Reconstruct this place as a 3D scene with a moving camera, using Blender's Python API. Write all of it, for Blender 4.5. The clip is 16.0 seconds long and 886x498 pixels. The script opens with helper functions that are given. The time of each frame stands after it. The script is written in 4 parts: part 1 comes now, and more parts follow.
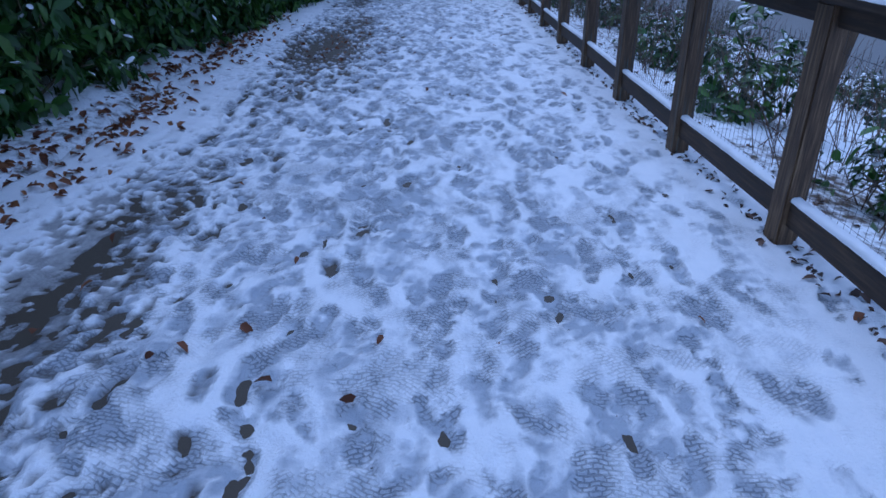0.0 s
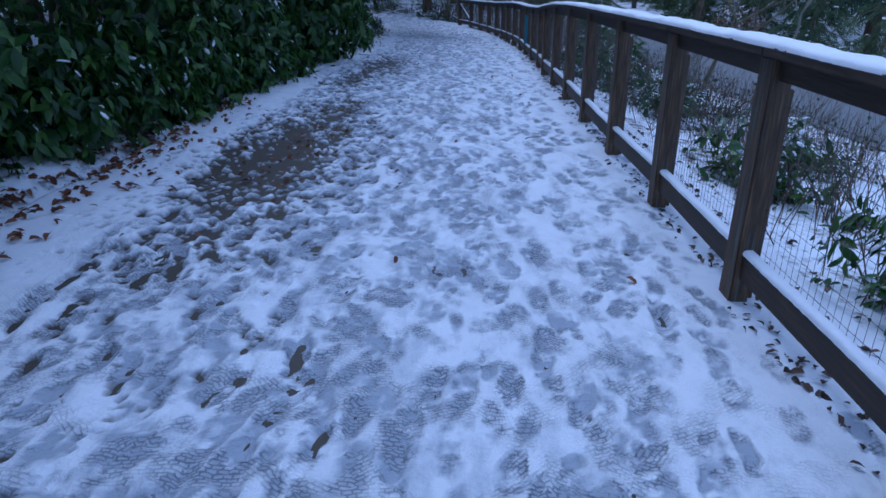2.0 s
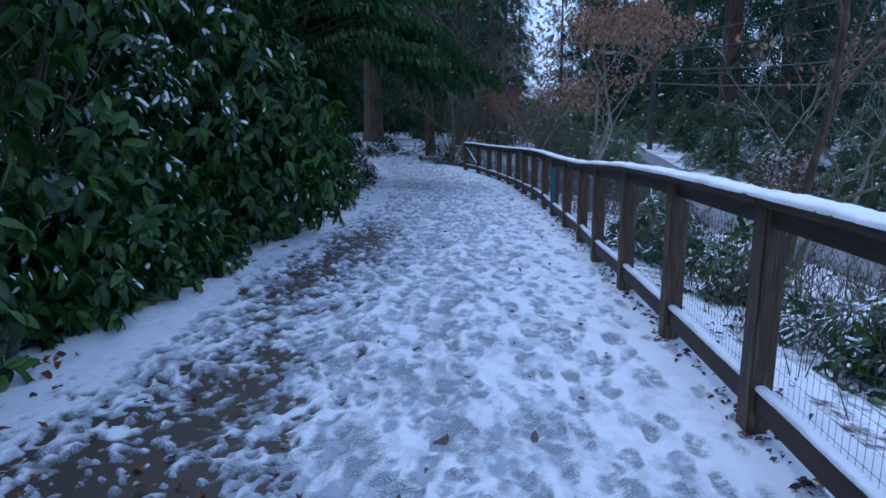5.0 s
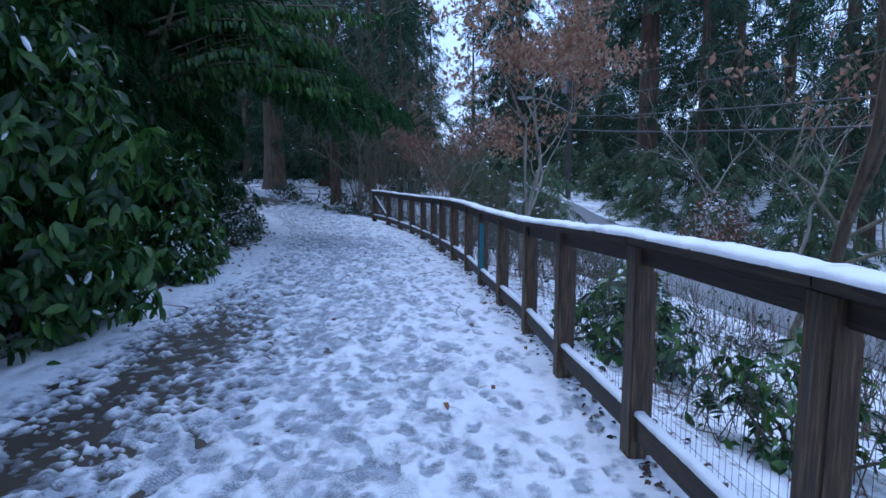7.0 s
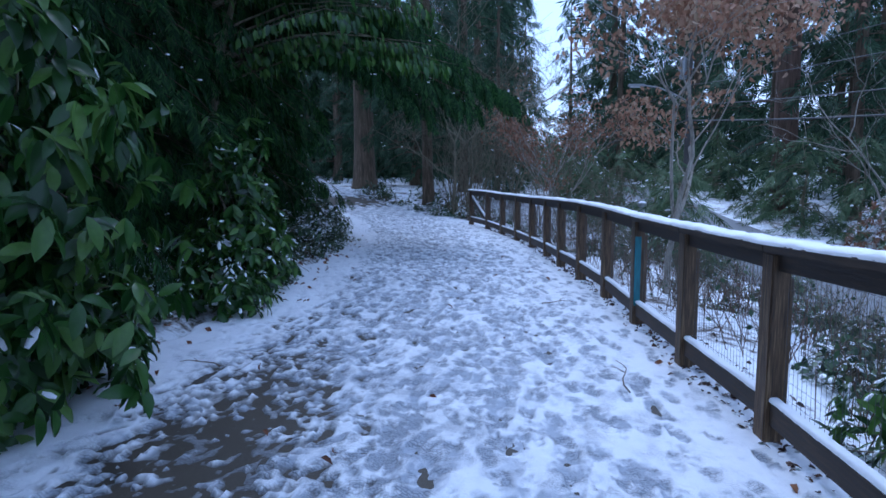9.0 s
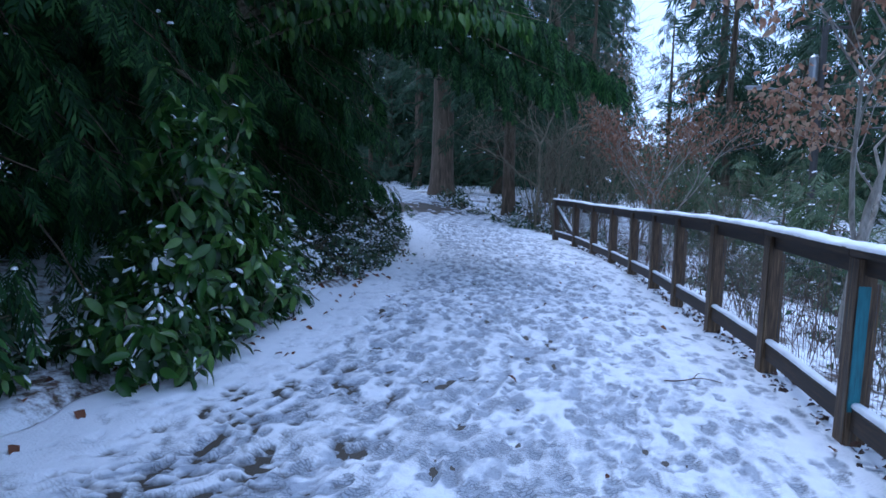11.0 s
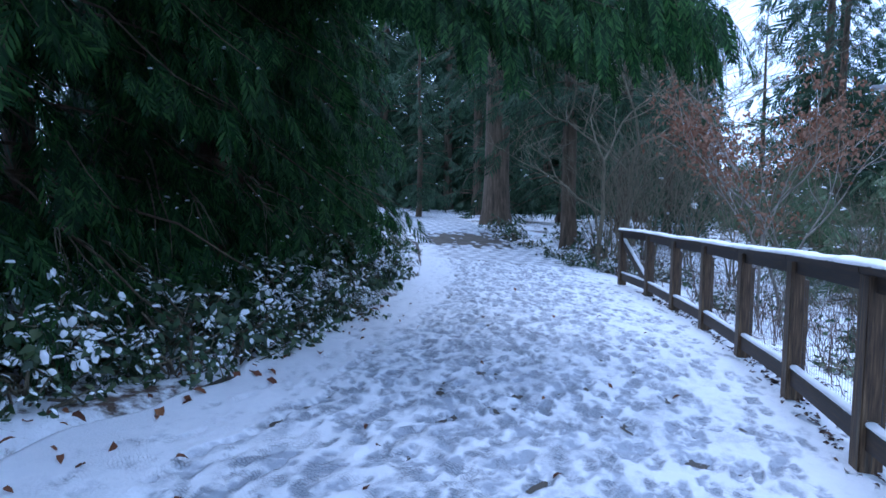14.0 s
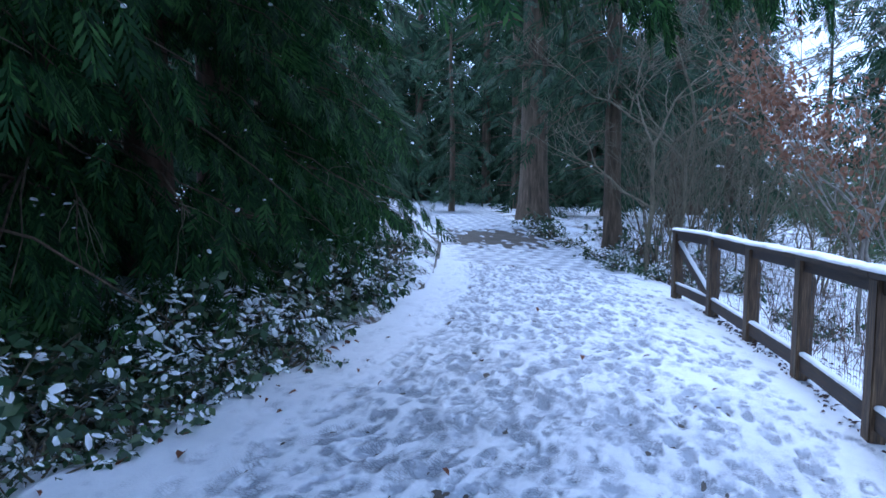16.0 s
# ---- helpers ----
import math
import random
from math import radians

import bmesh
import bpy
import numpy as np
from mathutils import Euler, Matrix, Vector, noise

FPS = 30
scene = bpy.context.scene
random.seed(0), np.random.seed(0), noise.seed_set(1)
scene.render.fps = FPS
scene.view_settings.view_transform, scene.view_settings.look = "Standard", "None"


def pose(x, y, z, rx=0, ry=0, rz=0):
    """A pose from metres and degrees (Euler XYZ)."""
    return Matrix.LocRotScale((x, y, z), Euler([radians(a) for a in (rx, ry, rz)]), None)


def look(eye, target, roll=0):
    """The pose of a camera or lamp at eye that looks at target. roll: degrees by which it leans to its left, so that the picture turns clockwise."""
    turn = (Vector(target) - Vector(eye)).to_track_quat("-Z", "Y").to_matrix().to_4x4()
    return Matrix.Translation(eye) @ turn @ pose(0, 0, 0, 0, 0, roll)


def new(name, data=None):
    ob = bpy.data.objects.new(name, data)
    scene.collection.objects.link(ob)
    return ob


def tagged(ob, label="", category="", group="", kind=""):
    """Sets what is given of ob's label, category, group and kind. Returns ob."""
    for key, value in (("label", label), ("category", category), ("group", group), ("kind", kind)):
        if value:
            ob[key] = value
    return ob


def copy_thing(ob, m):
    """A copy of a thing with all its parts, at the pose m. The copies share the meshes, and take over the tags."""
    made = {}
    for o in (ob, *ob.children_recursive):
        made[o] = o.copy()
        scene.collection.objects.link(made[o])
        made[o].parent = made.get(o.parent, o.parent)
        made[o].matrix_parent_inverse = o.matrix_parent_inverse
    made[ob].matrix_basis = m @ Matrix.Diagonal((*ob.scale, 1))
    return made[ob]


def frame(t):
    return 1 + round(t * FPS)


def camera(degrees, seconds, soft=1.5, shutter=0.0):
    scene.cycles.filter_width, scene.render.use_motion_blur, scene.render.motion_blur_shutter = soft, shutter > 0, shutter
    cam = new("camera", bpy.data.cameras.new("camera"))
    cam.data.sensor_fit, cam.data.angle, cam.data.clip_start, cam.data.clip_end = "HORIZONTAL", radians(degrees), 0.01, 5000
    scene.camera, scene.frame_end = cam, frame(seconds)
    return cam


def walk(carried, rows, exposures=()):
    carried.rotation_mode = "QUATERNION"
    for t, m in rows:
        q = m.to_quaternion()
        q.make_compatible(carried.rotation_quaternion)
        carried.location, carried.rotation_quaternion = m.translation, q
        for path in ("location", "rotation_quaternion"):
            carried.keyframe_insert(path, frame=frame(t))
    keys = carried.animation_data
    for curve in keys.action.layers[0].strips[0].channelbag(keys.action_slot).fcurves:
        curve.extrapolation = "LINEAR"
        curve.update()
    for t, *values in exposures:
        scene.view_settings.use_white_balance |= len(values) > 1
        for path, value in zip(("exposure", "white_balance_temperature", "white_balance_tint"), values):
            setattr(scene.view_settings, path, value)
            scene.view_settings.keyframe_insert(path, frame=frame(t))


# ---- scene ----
cam = camera(69.1, 16.0, soft=1.6)
PATH = [
    (0, (-0.017, -0.058, 1.607), (0.032, 1.713, 0.678), -1.0),
    (0.5, (0.072, 0.682, 1.576), (0.128, 2.475, 0.692), -0.4),
    (1, (0.175, 1.377, 1.565), (0.214, 3.184, 0.709), -0.3),
    (1.5, (0.239, 2.139, 1.594), (0.234, 3.961, 0.767), -0.3),
    (2, (0.342, 2.846, 1.585), (0.319, 4.685, 0.799), -0.2),
    (2.5, (0.315, 3.59, 1.566), (0.266, 5.438, 0.803), -0.0),
    (3, (0.404, 4.311, 1.542), (0.36, 6.174, 0.817), -0.2),
    (3.5, (0.346, 5.037, 1.546), (0.287, 6.917, 0.866), -0.2),
    (4, (0.358, 5.756, 1.554), (0.284, 7.67, 0.977), -0.2),
    (4.5, (0.321, 6.4, 1.629), (0.233, 8.339, 1.145), -0.8),
    (5, (0.33, 7.1, 1.649), (0.291, 9.057, 1.241), -0.4),
    (7.5, (0.575, 10.719, 1.478), (0.82, 12.687, 1.219), -0.0),
    (8, (0.445, 11.399, 1.427), (0.573, 13.378, 1.167), 0.0),
    (8.5, (0.403, 11.984, 1.43), (0.435, 13.966, 1.162), -0.2),
    (9, (0.35, 12.553, 1.445), (0.301, 14.534, 1.177), -0.5),
    (11.5, (0.475, 15.953, 1.241), (0.113, 17.908, 1.024), 1.2),
    (12, (0.691, 16.696, 1.243), (0.268, 18.641, 1.051), 0.6),
    (12.5, (0.721, 17.454, 1.204), (0.238, 19.385, 1.015), 0.3),
    (13, (0.764, 18.176, 1.142), (0.247, 20.099, 0.961), 0.8),
    (13.5, (0.767, 18.853, 1.121), (0.234, 20.773, 0.945), 0.6),
    (14, (0.756, 19.43, 1.125), (0.215, 21.35, 0.972), 0.7),
    (14.5, (0.748, 19.957, 1.152), (0.177, 21.869, 1.015), 1.0),
    (15, (0.699, 20.569, 1.172), (0.076, 22.465, 1.041), 0.7),
    (15.5, (0.725, 21.101, 1.169), (0.081, 22.988, 1.022), 0.4),
    (16, (0.693, 21.664, 1.174), (0.016, 23.538, 0.997), 0.0),
]
EXPOSURES = [(0, -0.24, 4400, 17), (3.5, -0.14, 4450, 17), (5, 0.06, 4540, 15), (9, 0.58, 4620, 15), (12.5, 0.95, 4620, 14), (16, 1.3, 4640, 14)]
walk(cam, [(t, look(eye, target, roll)) for t, eye, target, roll in PATH], EXPOSURES)

# ---- light: an overcast winter dusk ----
world = bpy.data.worlds.new("overcast_sky")
scene.world = world
world.use_nodes = True
wn, wl = world.node_tree.nodes, world.node_tree.links
sky = wn.new("ShaderNodeTexSky")
sky.sky_type, sky.sun_disc = "NISHITA", False
sky.sun_elevation, sky.sun_rotation = radians(57), radians(-16)
cloud = wn.new("ShaderNodeMix")
cloud.data_type = "RGBA"
cloud.inputs["Factor"].default_value = 0.75
cloud.inputs["B"].default_value = (6.0, 6.6, 7.6, 1)
wl.new(sky.outputs[0], cloud.inputs["A"])
wl.new(cloud.outputs["Result"], wn["Background"].inputs[0])
wn["Background"].inputs[1].default_value = 0.12
sun = new("sun", bpy.data.lights.new("sun", "SUN"))
sun.data.energy, sun.data.angle, sun.data.color = 1.45, radians(40), (1.0, 0.97, 0.94)
sun.matrix_world = look((-5.0, 17.0, 27.0), (0, 0, 0))


# ---- materials ----
def material(name):
    m = bpy.data.materials.new(name)
    m.use_nodes = True
    n, l = m.node_tree.nodes, m.node_tree.links
    return m, n, l, n["Principled BSDF"]


def noise_tex(n, l, scale, detail=4.0, rough=0.55, stretch=None, kind="Object"):
    t = n.new("ShaderNodeTexNoise")
    t.inputs["Scale"].default_value, t.inputs["Detail"].default_value = scale, detail
    t.inputs["Roughness"].default_value = rough
    c = n.new("ShaderNodeTexCoord")
    if stretch:
        mp = n.new("ShaderNodeMapping")
        mp.inputs["Scale"].default_value = stretch
        l.new(c.outputs[kind], mp.inputs["Vector"])
        l.new(mp.outputs[0], t.inputs["Vector"])
    else:
        l.new(c.outputs[kind], t.inputs["Vector"])
    return t.outputs["Fac"]


def ramp(n, l, fac, stops):
    r = n.new("ShaderNodeValToRGB")
    while len(r.color_ramp.elements) < len(stops):
        r.color_ramp.elements.new(0.5)
    for e, (p, c) in zip(r.color_ramp.elements, stops):
        e.position, e.color = p, (*c, 1)
    l.new(fac, r.inputs[0])
    return r.outputs[0]


def blend(n, l, fac, a, b, mode="MIX"):
    x = n.new("ShaderNodeMix")
    x.data_type, x.blend_type = "RGBA", mode
    for s, v in ((x.inputs["Factor"], fac), (x.inputs["A"], a), (x.inputs["B"], b)):
        if isinstance(v, bpy.types.NodeSocket):
            l.new(v, s)
        else:
            s.default_value = v if isinstance(v, float) else (*v, 1)
    return x.outputs["Result"]


def maths(n, l, op, a, b=0.0, clamp=False):
    x = n.new("ShaderNodeMath")
    x.operation, x.use_clamp = op, clamp
    for s, v in zip(x.inputs, (a, b)):
        if isinstance(v, bpy.types.NodeSocket):
            l.new(v, s)
        else:
            s.default_value = v
    return x.outputs[0]


def bump(n, l, p, height, strength, distance):
    b = n.new("ShaderNodeBump")
    b.inputs["Strength"].default_value, b.inputs["Distance"].default_value = strength, distance
    l.new(height, b.inputs["Height"])
    l.new(b.outputs[0], p.inputs["Normal"])


def leaf_material(name, dark, mid, light, rough=0.4, spec=0.5, thin=0.3):
    m, n, l, p = material(name)
    g = n.new("ShaderNodeNewGeometry")
    c = ramp(n, l, g.outputs["Random Per Island"], [(0.0, dark), (0.55, mid), (1.0, light)])
    k = noise_tex(n, l, 35.0, 3.0)
    c = blend(n, l, maths(n, l, "MULTIPLY", k, 0.5), c, dark)
    l.new(c, p.inputs["Base Color"])
    p.inputs["Roughness"].default_value = rough
    p.inputs["Specular IOR Level"].default_value = spec
    bump(n, l, p, k, 0.25, 0.004)
    # thin blades let some light through
    glow = n.new("ShaderNodeBsdfTranslucent")
    l.new(c, glow.inputs["Color"])
    both = n.new("ShaderNodeMixShader")
    both.inputs[0].default_value = thin
    l.new(p.outputs[0], both.inputs[1])
    l.new(glow.outputs[0], both.inputs[2])
    l.new(both.outputs[0], n["Material Output"].inputs["Surface"])
    return m


def wood_material(name, dark, mid, light, scale, stretch, paint=False):
    m, n, l, p = material(name)
    g = noise_tex(n, l, scale, 6.0, 0.65, stretch)
    big = noise_tex(n, l, 2.2, 3.0)
    info = n.new("ShaderNodeObjectInfo")
    c = ramp(n, l, g, [(0.3, dark), (0.5, mid), (0.72, light)])
    c = blend(n, l, maths(n, l, "MULTIPLY", big, 0.62), c, dark)
    c = blend(n, l, maths(n, l, "MULTIPLY", info.outputs["Random"], 0.35), c, dark)
    if paint:
        flake = ramp(n, l, noise_tex(n, l, 5.0, 6.0, 0.7, (1, 1, 0.35), "Generated"), [(0.56, (0, 0, 0)), (0.66, (1, 1, 1))])
        c = blend(n, l, maths(n, l, "MULTIPLY", flake, maths(n, l, "MULTIPLY", info.outputs["Random"], 0.5)), c, (0.07, 0.16, 0.17))
    l.new(c, p.inputs["Base Color"])
    l.new(maths(n, l, "ADD", maths(n, l, "MULTIPLY", g, 0.3), 0.5), p.inputs["Roughness"])
    bump(n, l, p, g, 0.6, 0.006)
    return m


def bark_material(name, dark, mid, light, scale=9.0, stretch=(1, 1, 0.12)):
    m, n, l, p = material(name)
    g = noise_tex(n, l, scale, 7.0, 0.7, stretch)
    big = noise_tex(n, l, 1.3, 3.0)
    c = ramp(n, l, g, [(0.35, dark), (0.5, mid), (0.7, light)])
    c = blend(n, l, maths(n, l, "MULTIPLY", big, 0.5), c, (0.05, 0.06, 0.03))
    l.new(c, p.inputs["Base Color"])
    p.inputs["Roughness"].default_value = 0.9
    bump(n, l, p, g, 1.0, 0.03)
    return m


def snow_material():
    m, n, l, p = material("trodden_snow")
    at = n.new("ShaderNodeAttribute")
    at.attribute_name = "pressed"
    press = at.outputs["Fac"]
    fine = noise_tex(n, l, 70.0, 5.0, 0.7)
    crumb = noise_tex(n, l, 14.0, 10.0, 0.74, (1.25, 0.8, 1))
    lump = noise_tex(n, l, 3.6, 4.0, 0.55)
    # where boots have ground the snow thin; the grey also paints shading in dents
    worn_shade = maths(n, l, "ADD", maths(n, l, "ADD", maths(n, l, "MULTIPLY", crumb, 0.65), maths(n, l, "MULTIPLY", fine, 0.15)), maths(n, l, "MULTIPLY", press, 0.76))
    worn_shade = maths(n, l, "DIVIDE", maths(n, l, "SUBTRACT", worn_shade, 0.52), 0.5, True)
    # boot treads: short criss-cross lugs pressed into the worn parts
    co = n.new("ShaderNodeTexCoord")
    cell = n.new("ShaderNodeTexVoronoi")
    cell.inputs["Scale"].default_value = 5.0
    l.new(co.outputs["Object"], cell.inputs["Vector"])
    split = n.new("ShaderNodeSeparateColor")
    l.new(cell.outputs["Color"], split.inputs[0])
    turn = n.new("ShaderNodeVectorRotate")
    turn.rotation_type = "Z_AXIS"
    l.new(co.outputs["Object"], turn.inputs["Vector"])
    l.new(maths(n, l, "SUBTRACT", maths(n, l, "MULTIPLY", split.outputs[0], 1.6), 0.8), turn.inputs["Angle"])
    wob = n.new("ShaderNodeTexNoise")
    wob.inputs["Scale"].default_value, wob.inputs["Detail"].default_value = 14.0, 2.0
    l.new(co.outputs["Object"], wob.inputs["Vector"])
    add = n.new("ShaderNodeVectorMath")
    add.operation = "MULTIPLY_ADD"
    l.new(wob.outputs["Color"], add.inputs[0])
    add.inputs[1].default_value = (0.035, 0.035, 0.0)
    l.new(turn.outputs[0], add.inputs[2])
    lugs = n.new("ShaderNodeTexBrick")
    lugs.inputs["Scale"].default_value = 1.0
    lugs.inputs["Brick Width"].default_value, lugs.inputs["Row Height"].default_value = 0.034, 0.018
    lugs.inputs["Mortar Size"].default_value, lugs.inputs["Mortar Smooth"].default_value = 0.0036, 0.4
    l.new(add.outputs[0], lugs.inputs["Vector"])
    lug = lugs.outputs["Fac"]
    patch = n.new("ShaderNodeMapRange")
    patch.inputs["From Min"].default_value, patch.inputs["From Max"].default_value = 0.46, 0.54
    l.new(noise_tex(n, l, 5.5, 3.0, 0.6), patch.inputs["Value"])
    tread = maths(n, l, "MULTIPLY", maths(n, l, "MULTIPLY", lug, patch.outputs[0]), maths(n, l, "MULTIPLY", press, 1.5, True))
    c = blend(n, l, crumb, (0.93, 0.94, 0.96), (0.74, 0.78, 0.84))
    c = blend(n, l, maths(n, l, "MULTIPLY", worn_shade, 0.95), c, (0.37, 0.41, 0.48))
    c = blend(n, l, maths(n, l, "MULTIPLY", tread, 0.45), c, (0.07, 0.075, 0.085))
    # slush soaked with brown meltwater where the snow is nearly gone
    wet = n.new("ShaderNodeAttribute")
    wet.attribute_name = "soaked"
    soak = maths(n, l, "MULTIPLY", wet.outputs["Fac"], maths(n, l, "ADD", maths(n, l, "MULTIPLY", crumb, 0.9), 0.5), True)
    c = blend(n, l, maths(n, l, "MULTIPLY", soak, 0.9), c, (0.065, 0.058, 0.047))
    l.new(c, p.inputs["Base Color"])
    l.new(maths(n, l, "SUBTRACT", 0.78, maths(n, l, "MULTIPLY", worn_shade, 0.25)), p.inputs["Roughness"])
    h = maths(n, l, "ADD", maths(n, l, "MULTIPLY", fine, 0.25), maths(n, l, "MULTIPLY", lump, 0.8))
    h = maths(n, l, "SUBTRACT", h, maths(n, l, "MULTIPLY", worn_shade, 0.35))
    h = maths(n, l, "SUBTRACT", h, maths(n, l, "MULTIPLY", tread, 0.4))
    bump(n, l, p, h, 1.0, 0.04)
    return m


def plain_snow():
    m, n, l, p = material("fresh_snow")
    fine = noise_tex(n, l, 60.0, 5.0, 0.7)
    mid = noise_tex(n, l, 7.0, 4.0)
    l.new(blend(n, l, mid, (0.9, 0.91, 0.93), (0.78, 0.81, 0.86)), p.inputs["Base Color"])
    p.inputs["Roughness"].default_value = 0.7
    bump(n, l, p, maths(n, l, "ADD", fine, mid), 0.4, 0.01)
    return m


def asphalt_material(name, dark, mid, brown, rough):
    m, n, l, p = material(name)
    grain = noise_tex(n, l, 160.0, 3.0, 0.7)
    big = noise_tex(n, l, 2.0, 5.0)
    c = ramp(n, l, grain, [(0.3, dark), (0.7, mid)])
    c = blend(n, l, maths(n, l, "MULTIPLY", big, 1.1, True), c, brown)
    l.new(c, p.inputs["Base Color"])
    l.new(maths(n, l, "ADD", maths(n, l, "MULTIPLY", big, 0.4), rough), p.inputs["Roughness"])
    bump(n, l, p, grain, 0.5, 0.004)
    return m


def floor_material():
    m, n, l, p = material("forest_floor_snow")
    big = noise_tex(n, l, 0.9, 6.0, 0.65)
    fine = noise_tex(n, l, 9.0, 6.0, 0.7)
    leafy = noise_tex(n, l, 30.0, 3.0, 0.6)
    f = maths(n, l, "ADD", maths(n, l, "MULTIPLY", big, 0.55), maths(n, l, "MULTIPLY", fine, 0.5))
    litter = ramp(n, l, leafy, [(0.3, (0.03, 0.022, 0.015)), (0.5, (0.09, 0.055, 0.035)), (0.7, (0.06, 0.07, 0.03))])
    cover = ramp(n, l, f, [(0.43, (0, 0, 0)), (0.53, (1, 1, 1))])
    c = blend(n, l, cover, litter, (0.82, 0.85, 0.89))
    l.new(c, p.inputs["Base Color"])
    p.inputs["Roughness"].default_value = 0.85
    bump(n, l, p, maths(n, l, "ADD", f, maths(n, l, "MULTIPLY", leafy, 0.3)), 0.8, 0.06)
    return m


def plain(name, colour, rough=0.6, metal=0.0, grain=20.0):
    m, n, l, p = material(name)
    k = noise_tex(n, l, grain, 4.0)
    l.new(blend(n, l, maths(n, l, "MULTIPLY", k, 0.5), colour, tuple(0.55 * v for v in colour)), p.inputs["Base Color"])
    p.inputs["Roughness"].default_value, p.inputs["Metallic"].default_value = rough, metal
    bump(n, l, p, k, 0.2, 0.005)
    return m


SNOW_TRODDEN = snow_material()
SNOW = plain_snow()
PAVED = asphalt_material("wet_path_asphalt", (0.012, 0.0105, 0.008), (0.04, 0.034, 0.024), (0.048, 0.037, 0.022), 0.4)
ROAD = asphalt_material("road_asphalt", (0.09, 0.095, 0.1), (0.17, 0.18, 0.19), (0.2, 0.21, 0.22), 0.5)
FLOOR = floor_material()
POST_WOOD = wood_material("weathered_post_wood", (0.026, 0.015, 0.007), (0.125, 0.076, 0.036), (0.36, 0.25, 0.13), 11.0, (6, 6, 0.35), True)
RAIL_WOOD = wood_material("dark_rail_wood", (0.018, 0.011, 0.006), (0.05, 0.031, 0.016), (0.14, 0.09, 0.045), 9.0, (6, 0.4, 6))
TEAL = wood_material("flaking_teal_paint", (0.03, 0.1, 0.12), (0.05, 0.22, 0.26), (0.08, 0.3, 0.34), 16.0, (5, 5, 0.5))
WIRE = plain("galvanised_wire", (0.12, 0.12, 0.125), 0.55, 0.6)
LAUREL = leaf_material("laurel_leaf", (0.012, 0.034, 0.009), (0.055, 0.135, 0.024), (0.16, 0.28, 0.055), 0.32, 0.45, 0.35)
CEDAR = leaf_material("cedar_spray", (0.008, 0.024, 0.008), (0.027, 0.08, 0.022), (0.095, 0.2, 0.047), 0.65, 0.25, 0.4)
FIR = leaf_material("fir_needles", (0.016, 0.036, 0.018), (0.045, 0.09, 0.045), (0.1, 0.155, 0.08), 0.7, 0.3)
THICKET_GREEN = leaf_material("thicket_green", (0.05, 0.085, 0.045), (0.1, 0.155, 0.07), (0.19, 0.24, 0.12), 0.7, 0.3)
SALAL = leaf_material("salal_leaf", (0.025, 0.05, 0.024), (0.055, 0.11, 0.045), (0.13, 0.17, 0.07), 0.4)
BROWN = leaf_material("withered_leaf", (0.221, 0.117, 0.0715), (0.416, 0.247, 0.156), (0.5, 0.39, 0.26), 0.75, 0.3)
ORANGE = leaf_material("rust_leaf", (0.17, 0.085, 0.05), (0.28, 0.155, 0.095), (0.38, 0.24, 0.16), 0.75, 0.3)
RUST = leaf_material("fallen_leaf", (0.08, 0.035, 0.02), (0.19, 0.08, 0.04), (0.3, 0.14, 0.06), 0.7, 0.3)
WET_LEAF = leaf_material("sodden_leaf", (0.025, 0.014, 0.01), (0.06, 0.032, 0.02), (0.13, 0.065, 0.035), 0.5, 0.4, 0.1)
BARK = bark_material("brown_bark", (0.04, 0.026, 0.017), (0.13, 0.085, 0.055), (0.25, 0.175, 0.12))
BARK_PALE = bark_material("pale_bark", (0.19, 0.17, 0.145), (0.4, 0.36, 0.31), (0.56, 0.52, 0.46), 14.0)
BARK_RED = bark_material("red_cedar_bark", (0.05, 0.025, 0.018), (0.13, 0.07, 0.05), (0.2, 0.12, 0.09))
TWIG = bark_material("twig_bark", (0.1, 0.08, 0.06), (0.22, 0.185, 0.12), (0.34, 0.29, 0.2), 20.0)
STEM = bark_material("bramble_stem", (0.07, 0.04, 0.03), (0.16, 0.09, 0.065), (0.26, 0.17, 0.12), 20.0)
POLE_WOOD = wood_material("grey_pole_wood", (0.06, 0.055, 0.05), (0.13, 0.12, 0.11), (0.2, 0.19, 0.18), 9.0, (5, 5, 0.3))
CABLE = plain("black_cable", (0.07, 0.07, 0.075), 0.5)
STEEL = plain("lamp_steel", (0.4, 0.41, 0.42), 0.4, 0.7)
LAMP_GLASS = plain("frosted_lamp_lens", (0.6, 0.62, 0.62), 0.3)


# ---- mesh helpers ----
def mesh_of(name, verts, faces, mat, smooth=True):
    """A mesh from arrays of vertices and of faces that all have the same number of corners."""
    verts, faces = np.asarray(verts, np.float32), np.asarray(faces, np.int32)
    me = bpy.data.meshes.new(name)
    me.vertices.add(len(verts))
    me.vertices.foreach_set("co", verts.ravel())
    k = faces.shape[1]
    me.loops.add(faces.size)
    me.loops.foreach_set("vertex_index", faces.ravel())
    me.polygons.add(len(faces))
    me.polygons.foreach_set("loop_start", np.arange(0, faces.size, k, dtype=np.int32))
    me.polygons.foreach_set("loop_total", np.full(len(faces), k, np.int32))
    me.polygons.foreach_set("use_smooth", np.full(len(faces), smooth))
    me.update(calc_edges=True)
    me.materials.append(mat)
    return me


JOINED = ("leaves", "branches", "twigs", "stems", "foliage", "snow_clumps")


